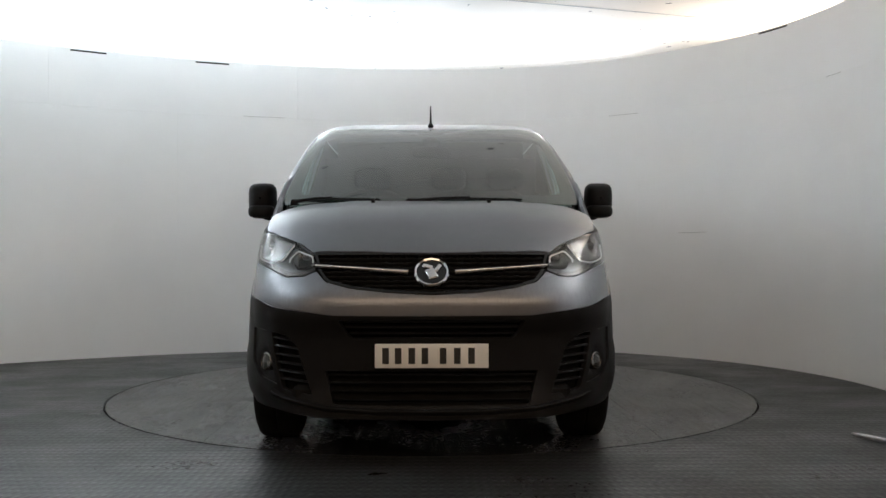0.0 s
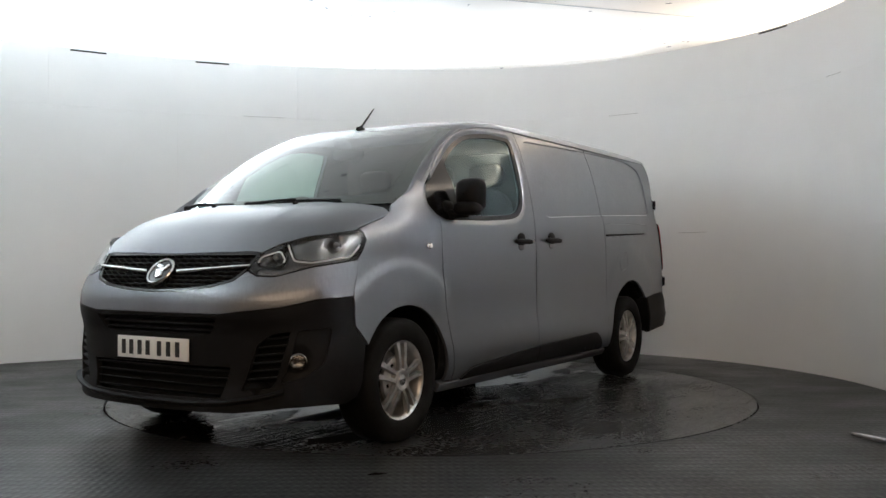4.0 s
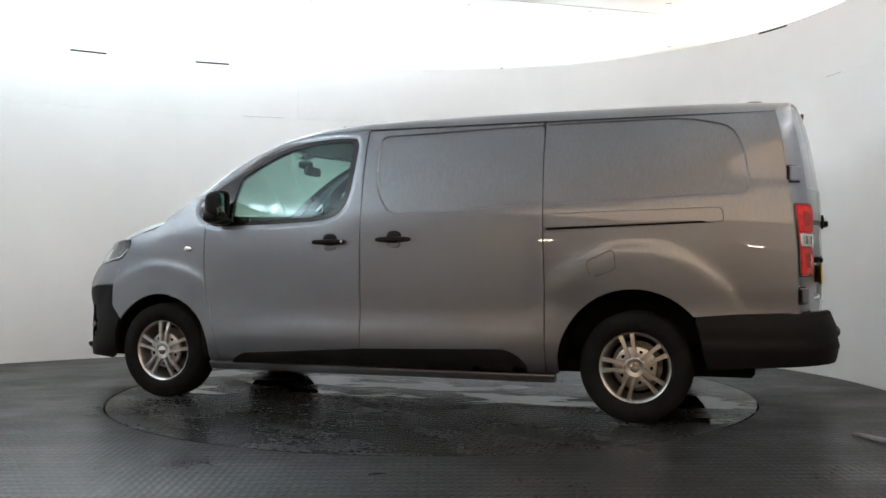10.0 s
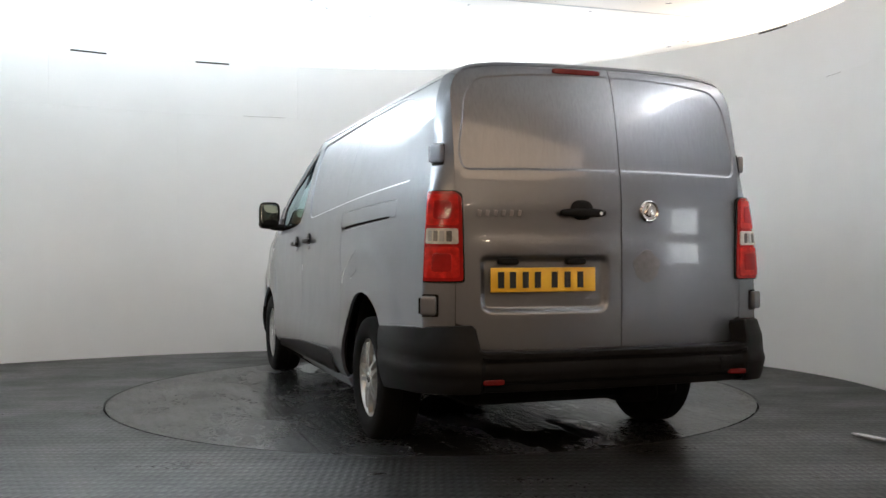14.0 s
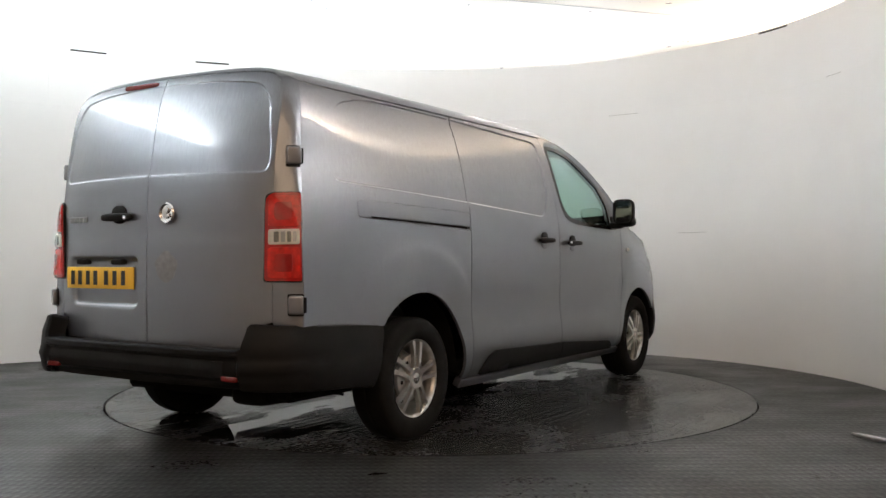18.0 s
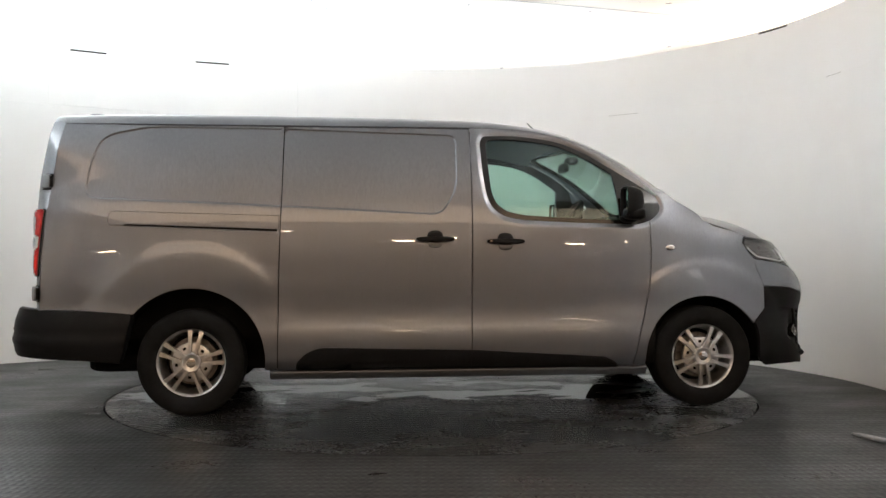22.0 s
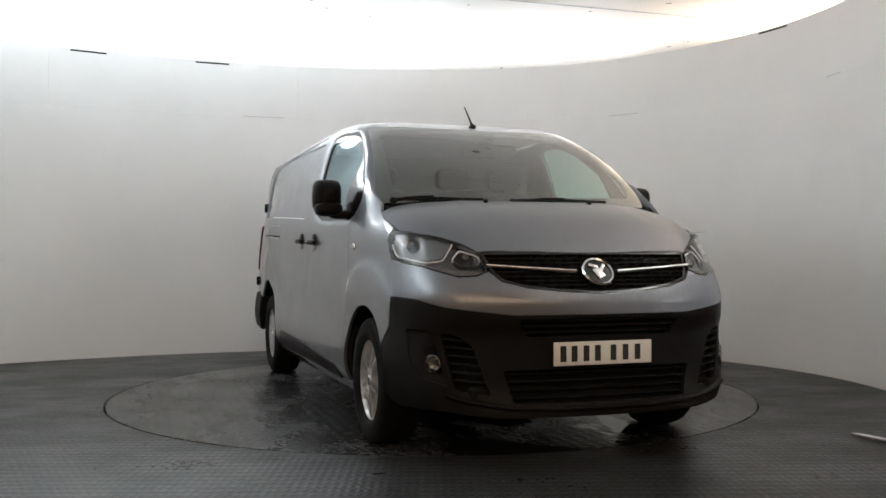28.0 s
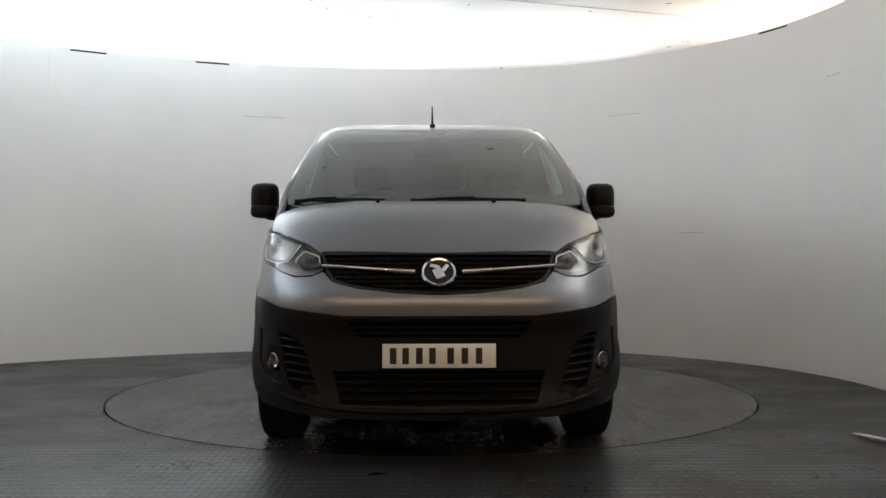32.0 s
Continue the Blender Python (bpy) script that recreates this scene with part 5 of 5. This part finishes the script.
low = [(0, 0.232), (SY(0.53, 0.24), 0.240), (SY(0.74, 0.262), 0.262), (s_of_x(2.20, 0.26), 0.262), (s_of_x(2.08, 0.262), 0.258), (s_of_x(2.03, 0.29), 0.29), (s_of_x(2.018, 0.36), 0.36), (s_of_x(2.016, 0.45), 0.45), (s_of_x(1.99, 0.556), 0.556), (s_of_x(2.057, 0.636), 0.636), (s_of_x(2.057, 0.778), 0.778),
       (SY(0.84, 0.768), 0.768), (SY(0.743, 0.735), 0.735), (SY(0.455, 0.702), 0.702), (0, 0.700)]
flipx = np.array([-1.0, 1.0])
fbump = vpart("front_bumper", patch("front_bumper", mirrored(low), nose_surf, PLASTIC,
              holes=[rounded(IN1, 0.012), rounded(IN2, 0.012), VENT, VENT * flipx, FOG, FOG * flipx], step=0.04, depth=0.03, edge=0.004), None, "black plastic front bumper")
lip_pts = np.array([(SY(y, z), z) for y, z in ((-0.74, 0.345), (-0.683, 0.322), (-0.476, 0.284), (-0.25, 0.272), (0, 0.270), (0.25, 0.272), (0.476, 0.284), (0.683, 0.322), (0.74, 0.345))])
a, n = nose_surf(dense(lip_pts, 0.04, False))
up = np.array([0, 0, 0.02])
vpart("chin", strip("chin", [a + n * 0.001 + up * 0.6, a + n * 0.022 + up * 0.2, a + n * 0.028 - up * 0.1, a + n * 0.024 - up * 0.5, a - n * 0.01 - up * 1.2], PLASTIC), fbump, "black chin moulding")
for shape, zs in ((IN1, (0.618, 0.645, 0.672)), (IN2, (0.325, 0.36, 0.395, 0.43))):
    vpart("intake_back", patch("intake_back", grown(shape, 0.01), nose_surf, VOID, step=0.06, lift=-0.06, depth=0.01), fbump, "dark intake opening")
    for z in zs:
        hw = np.interp(z, [0.29, 0.454, 0.598, 0.69], [0.45, 0.492, 0.375, 0.43])
        ln = np.array([(SY(hw * k / 10, z), z) for k in range(-10, 11)])
        a, n = nose_surf(ln)
        up = np.array([0, 0, 0.003])
        vpart("intake_slat", strip("intake_slat", [a - n * 0.05 - up, a - n * 0.014 - up, a - n * 0.011, a - n * 0.014 + up, a - n * 0.05 + up], PLASTIC, smooth=False), fbump)
for sign in (1, -1):
    f = np.array([sign, 1.0])
    vpart("vent_back", patch("vent_back", grown(VENT, 0.01) * f, nose_surf, VOID, step=0.05, lift=-0.055, depth=0.01), fbump, "dark corner vent")
    for k in range(6):
        z = 0.40 + 0.038 * k
        y0 = np.interp(z, [0.335, 0.45, 0.562, 0.613], [0.547, 0.59, 0.626, 0.69]) + 0.002
        y1 = np.interp(z, [0.357, 0.48, 0.62], [0.70, 0.735, 0.764]) - 0.002
        ln = np.array([(sign * SY(y0 + (y1 - y0) * q / 5, z), z + 0.012 * q / 5 - 0.006) for q in range(6)])
        a, n = nose_surf(ln)
        up = np.array([0, 0, 0.0045])
        vpart("vent_slat", strip("vent_slat", [a - n * 0.04 - up, a - n * 0.008 - up, a - n * 0.005, a - n * 0.008 + up, a - n * 0.04 + up], PLASTIC, smooth=False), fbump)
    vpart("fog_recess", patch("fog_recess", grown(FOG, 0.008) * f, nose_surf_of(lambda p: 0.014 + 0.03 * np.exp(-((np.abs(p[:, 0]) - SY(0.79, 0.478)) / 0.055)**4 - ((p[:, 1] - 0.478) / 0.055)**4)), PLASTIC, step=0.04, depth=0.01), fbump, "black fog lamp recess")
    a, n = nose_surf(np.array([[sign * SY(0.79, 0.478), 0.478]]))
    turn = Vector(n[0]).to_track_quat("X", "Z").to_matrix().to_4x4()
    me = lathe("fog_lamp", [(0.043, -0.03), (0.043, 0.004), (0.039, 0.008), (0.036, 0.0), (0.03, -0.02), (0.012, -0.03), (0.0, -0.03)], REFLECTOR, 28, "x")
    me.transform(Matrix.Translation(a[0] - n[0] * 0.008) @ turn)
    fl = vpart("fog_lamp", me, fbump, "round fog lamp")
    me = lathe("lens", [(0.036, 0.0), (0.02, 0.006), (0.0, 0.008)], CLEAR, 28, "x")
    me.transform(Matrix.Translation(a[0] - n[0] * 0.004) @ turn)
    vpart("lens", me, fl, "clear fog lamp lens")
plate("front_plate", 2.517, -0.26, 0.26, 0.467, 0.578, 1, WHITE_PLATE, "white front number plate", fbump)
vpart("plate_holder", boxes("plate_holder", [((2.505, 0, 0.522), (0.016, 0.5, 0.095))], PLASTIC, 0.004), fbump)


# ---- fittings on the flanks
def flank(x, z, lift, sign):
    a, n = side_surf(sign)(np.array([[x, z]]))
    return Vector(a[0] + n[0] * lift), Vector(n[0])


rub_front = rounded([(1.062, 0.272, .01), (1.03, 0.300, .03), (0.97, 0.332, .05), (0.1085, 0.386, .003), (0.104, 0.281, .003)], 0.01)
rub_slide = rounded([(0.1015, 0.386, .003), (-0.86, 0.410, .05), (-0.94, 0.372, .03), (-0.993, 0.315, .03), (-0.993, 0.283, .005), (0.098, 0.281, .003)], 0.01)
for sign in (1, -1):
    surf = side_surf(sign)
    for shape in (rub_front, rub_slide):
        vpart("rubbing_strip", patch("rubbing_strip", shape, surf, PLASTIC, step=0.05, lift=0.012, depth=0.014, edge=0.005), None, "black plastic door rubbing strip")
    vpart("sill", boxes("sill", [((0.05, sign * 0.872, 0.247), (2.42, 0.05, 0.056), Matrix.Rotation(sign * radians(-28), 3, "X"))], PAINT, 0.006, 2), None, "grey painted sill")
    for x0, key in ((0.322, True), (-0.128, False)):
        zc = 1.074 if key else 1.088
        c, n = flank(x0, zc, 0.022, sign)
        h = vpart("door_handle", superbox("door_handle", c, (0.122, 0.014, 0.017), PLASTIC, 3.2), None, "black pull handle")
        c, n = flank(x0, zc + 0.012, 0.002, sign)
        vpart("handle_cup", superbox("handle_cup", c, (0.052, 0.010, 0.044), PLASTIC, 2.4), h, "black handle cup")
        c, n = flank(x0, zc - 0.03, 0.001, sign)
        vpart("handle_dish", superbox("handle_dish", c, (0.045, 0.006, 0.026), PAINT, 2.2), h, "grey painted handle dish")
        if key:
            c, n = flank(x0 - 0.098, zc + 0.002, 0.036, sign)
            vpart("lock_barrel", lathe("lock_barrel", [(0.0, -0.005), (0.008, -0.005), (0.009, 0.005), (0.0, 0.005)], CHROME, 14, "y", c), h, "silver lock barrel")
    c, n = flank(1.408, 1.035, 0.003, sign)
    si = vpart("side_repeater", superbox("side_repeater", c, (0.030, 0.008, 0.018), CHROME, 2.2), None, "small clear side repeater lamp")
    vpart("lens", superbox("lens", c + Vector((0, sign * 0.005, 0)), (0.020, 0.008, 0.011), SMOKE, 2.2), si)
    # door mirror: arm, shell in two halves, glass to the rear
    arm = superbox("mirror", (1.13, sign * 0.93, 1.222), (0.05, 0.085, 0.026), PLASTIC, 3)
    mr = vpart("mirror", arm, None, "black door mirror")
    rings = []
    for mx, sc in ((1.198, 0.05), (1.194, 0.35), (1.184, 0.62), (1.165, 0.82), (1.135, 0.95), (1.10, 1.0), (1.078, 0.985), (1.072, 0.95), (1.074, 0.90), (1.088, 0.86)):
        rings.append(np.array([(mx, sign * 1.022 + 0.084 * sc * np.sign(math.cos(q)) * abs(math.cos(q))**0.5, 1.330 + 0.096 * sc * np.sign(math.sin(q)) * abs(math.sin(q))**0.5) for q in np.linspace(0, 2 * math.pi, 33)]))
    vpart("mirror_shell", strip("mirror_shell", rings, PLASTIC), mr, "black mirror shell")
    vpart("mirror_cowl", superbox("mirror_cowl", (1.142, sign * 1.02, 1.252), (0.066, 0.08, 0.042), PLASTIC, 3.0), mr, "black mirror cowl")
    vpart("mirror_glass", superbox("mirror_glass", (1.090, sign * 1.022, 1.330), (0.003, 0.074, 0.084), MIRROR, 5, Matrix.Rotation(sign * radians(4), 3, "Z")), mr, "mirror glass")
    base = superbox("mirror_base", (1.16, sign * 0.885, 1.245), (0.07, 0.025, 0.055), PLASTIC, 3)
    vpart("mirror_base", base, mr)
    # door cards and interior side
    card = np.array([(1.12, 0.45), (1.2, 1.16), (0.72, 1.185), (0.42, 1.2), (0.2, 1.25), (0.14, 1.25), (0.14, 0.45)])
    vpart("door_card", patch("door_card", card, surf, DARK, step=0.1, lift=-0.05, depth=0.03), None, "dark inner door card")

# ---- wheels and arches
def spoke_mesh(a, side):
    """One of a pair of raised spokes of the wheel trim at angle a (degrees)."""
    verts, faces = [], []
    ca, sa = math.cos(radians(a)), math.sin(radians(a))
    prof = []
    for r, off, half, y in ((0.050, 0.020, 0.013, 0.004), (0.085, 0.022, 0.0115, 0.006), (0.14, 0.027, 0.012, 0.002), (0.185, 0.033, 0.0155, -0.004), (0.205, 0.037, 0.019, -0.008)):
        for o, dy in ((-half, -0.022), (-half * 0.85, 0.0), (half * 0.85, 0.0), (half, -0.022)):
            t = side * off + o
            prof.append((r * ca - t * sa, y + dy, r * sa + t * ca))
    k = len(verts)
    verts += prof
    for i in range(4):
        for j in range(3):
            faces.append((k + i * 4 + j, k + i * 4 + j + 1, k + i * 4 + 5 + j, k + i * 4 + 4 + j))
    return verts, faces


def wheel(x, sign, turn):
    y = sign * 0.905
    back = lathe("wheel", [(0.0, -0.16), (0.17, -0.158), (0.178, -0.15)], VOID, 48, "y")
    w = new("wheel", back)
    tagged(w, "black-tyred wheel with silver spoked trim")
    w.parent = van
    w.matrix_basis = Matrix.Translation(OFF + Vector((x, y, 0.326))) @ Matrix.Diagonal((1, sign, 1, 1))
    R = 0.328
    tyre = [(0.196, -0.185), (0.225, -0.20), (0.28, -0.205), (0.31, -0.192), (R, -0.165), (R, -0.10), (R - 0.006, -0.097), (R - 0.006, -0.090), (R, -0.087), (R, -0.02), (R - 0.004, -0.002), (0.315, 0.010), (0.29, 0.021), (0.26, 0.024), (0.232, 0.019), (0.214, 0.006), (0.205, -0.006)]
    part("tyre", lathe("tyre", tyre, RUBBER, 96, "y"), w, "black road tyre")
    rim = lathe("rim", [(0.172, -0.152), (0.178, -0.10), (0.186, -0.06), (0.190, -0.022), (0.197, -0.008), (0.205, -0.002), (0.213, 0.001), (0.216, -0.003), (0.214, -0.012)], SILVER, 72, "y")
    part("rim", rim, w, "silver outer rim of the wheel trim")
    for k in range(10):
        v, f = spoke_mesh(turn + 72 * (k // 2), 1 if k % 2 else -1)
        me = mesh_of("spoke", v, f, SILVER, smooth=True)
        bm = bmesh.new()
        bm.from_mesh(me)
        bmesh.ops.recalc_face_normals(bm, faces=bm.faces)
        bm.to_mesh(me)
        bm.free()
        me.set_sharp_from_angle(angle=radians(30))
        part("spoke", me, w)
    part("hub", lathe("hub", [(0.064, -0.028), (0.062, 0.002), (0.054, 0.007), (0.034, 0.004), (0.030, 0.002)], SILVER, 40, "y"), w, "silver hub of the wheel trim")
    part("hub_badge", lathe("hub_badge", [(0.031, 0.0), (0.029, 0.006), (0.020, 0.008), (0.0, 0.009)], CHROME, 28, "y"), w, "small round chrome hub badge")
    part("wheel_disc", lathe("wheel_disc", [(0.125, -0.052), (0.122, -0.034), (0.110, -0.028), (0.06, -0.026)], SILVER, 40, "y"), w, "silver inner wheel disc")
    # near-black blocks paint in the shade of the bolt holes
    for k in range(5):
        a = radians(turn + 36 + 72 * k)
        part("bolt_hole_shade", boxes("bolt_hole_shade", [((0.094 * math.cos(a), -0.026, 0.094 * math.sin(a)), (0.016, 0.006, 0.020), Matrix.Rotation(-a, 3, "Y"))], VOID, 0.002), w, "dark block standing for a shaded bolt hole")
    part("brake_disc", lathe("brake_disc", [(0.06, -0.112), (0.148, -0.110), (0.150, -0.125)], STEEL, 40, "y"), w, "dull brake disc")
    return w


for x, sign, turn in ((1.6375, 1, 93), (-1.6375, 1, 75), (1.6375, -1, 60), (-1.6375, -1, 82)):
    wheel(x, sign, turn)
    r, zc = (0.402, 0.325) if x > 0 else (0.456, 0.335)
    prof = [(x + r * math.cos(radians(q)), zc + r * math.sin(radians(q))) for q in range(-2, 183, 6)]
    rows = [np.array([(px_, sign * yy, pz) for px_, pz in prof]) for yy in (0.905 if x > 0 else 0.88, 0.60)]
    vpart("arch_liner", strip("arch_liner", rows, VOID), None, "black wheel arch liner")
    back = [np.array([(px_, sign * 0.60, pz) for px_, pz in prof]), np.array([(x + 0.1 * (px_ - x), sign * 0.60, zc) for px_, pz in prof])]
    vpart("arch_wall", strip("arch_wall", back, VOID, smooth=False), None)

# ---- underside
vpart("underbody", boxes("underbody", [((0.0, 0, 0.36), (4.6, 1.2, 0.22)), ((0.05, 0, 0.32), (2.3, 1.72, 0.10)), ((2.2, 0, 0.32), (0.5, 1.3, 0.12)), ((-2.35, 0, 0.46), (0.5, 1.6, 0.10))], VOID, 0.02), None, "dark underbody")
vpart("axle", tube("axle", [(-1.6375, -0.7, 0.31), (-1.6375, 0.7, 0.31)], 0.045, VOID, 12), None, "black rear axle")
vpart("exhaust", superbox("exhaust", (-2.15, -0.35, 0.28), (0.22, 0.12, 0.06), VOID, 4), None, "dark exhaust box")
for sign in (1, -1):
    coil = [(-1.80 + 0.055 * math.cos(q * 0.5), sign * 0.50 + 0.055 * math.sin(q * 0.5), 0.22 + 0.0035 * q) for q in range(66)]
    vpart("coil_spring", tube("coil_spring", coil, 0.008, VOID, 6), None, "black coil spring")
    vpart("drive_arm", tube("drive_arm", [(1.55, sign * 0.68, 0.24), (1.35, sign * 0.35, 0.27)], 0.03, VOID, 8), None)

# ---- cab
vpart("bulkhead", boxes("bulkhead", [((-0.06, 0, 0.95), (0.02, 1.60, 1.0)), ((-0.06, 0, 1.57), (0.02, 1.54, 0.26)), ((-0.06, 0, 1.76), (0.02, 1.36, 0.12))], BULKHEAD, 0.004), None, "grey cab bulkhead")
xs_l = np.linspace(0.80, -0.06, 8)
rows = [np.array([(x, y, float(roof_z(np.array([x]), np.array([y]))[0]) - 0.05) for y in np.linspace(-0.70, 0.70, 13)]) for x in xs_l]
vpart("headlining", strip("headlining", rows, LINER), None, "pale grey headlining")
dash = vpart("dashboard", superbox("dashboard", (1.32, 0, 1.06), (0.27, 0.80, 0.155), DARK, 4), None, "dark grey dashboard")
vpart("instrument_hood", superbox("instrument_hood", (1.14, -0.37, 1.20), (0.12, 0.19, 0.055), DARK, 3), dash)
vpart("centre_stack", superbox("centre_stack", (1.12, 0.02, 1.03), (0.10, 0.16, 0.20), DARK, 4), dash)
sw = lathe("steering_wheel", [(0.186 + 0.016 * math.cos(radians(q)), 0.016 * math.sin(radians(q))) for q in range(0, 361, 40)], DARK, 40, "z")
sw.transform(Matrix.Translation((0.87, -0.37, 1.20)) @ Matrix.Rotation(radians(-62), 4, "Y"))
st = vpart("steering_wheel", sw, None, "dark steering wheel")
sp = boxes("steering_spokes", [((0, 0, -0.01), (0.34, 0.05, 0.02)), ((0, 0, -0.01), (0.05, 0.34, 0.02)), ((0, 0, -0.015), (0.13, 0.13, 0.05))], DARK, 0.01, 2)
sp.transform(Matrix.Translation((0.87, -0.37, 1.20)) @ Matrix.Rotation(radians(-62), 4, "Y"))
vpart("steering_spokes", sp, st)
for y, w in ((-0.42, 0.24), (0.33, 0.42)):
    seat = vpart("seat", superbox("seat", (0.42, y, 0.80), (0.27, w, 0.10), FABRIC, 4), None, "dark fabric cab seat")
    vpart("seat_back", superbox("seat_back", (0.12, y, 1.13), (0.09, w, 0.33), FABRIC, 4, Matrix.Rotation(radians(-10), 3, "Y")), seat)
    for dy in ((0,) if w < 0.3 else (-0.2, 0.2)):
        vpart("headrest", superbox("headrest", (0.06, y + dy, 1.54), (0.05, 0.13, 0.08), FABRIC, 3.5), seat)
vpart("cab_floor", boxes("cab_floor", [((0.6, 0, 0.5), (1.4, 1.6, 0.04))], DARK, 0.0), None)
c = on_screen(0.0, 0.80, -0.06)
im = vpart("cab_mirror", superbox("cab_mirror", (0.93, 0, 1.635), (0.02, 0.12, 0.035), DARK, 4), None, "dark interior mirror")
vpart("mirror_mount", superbox("mirror_mount", (0.99, 0, 1.69), (0.05, 0.05, 0.03), DARK, 3), im)


def motions():
    """The turntable carries the van round; it starts, runs evenly and slows to a stop."""
    rows = []
    known = [(0.0, -89.82), (0.5, -89.85), (1.0, -90.65), (1.5, -93.43), (2.0, -97.85), (2.5, -103.57), (3.0, -109.88), (3.5, -116.32)]
    t = 4.0
    while t < 28.01:
        known.append((t, -116.32 - 12.862 * (t - 3.5)))
        t += 0.5
    known += [(28.5, -437.62), (29.0, -442.92), (29.5, -446.72), (30.0, -448.51), (30.5, -449.03), (31.0, -449.05), (32.0, -449.05)]
    for t, a in known:
        rows.append((t, pose(0, 0, 0, 0, 0, a)))
    walk(van, rows)
    walk(table, rows)


motions()
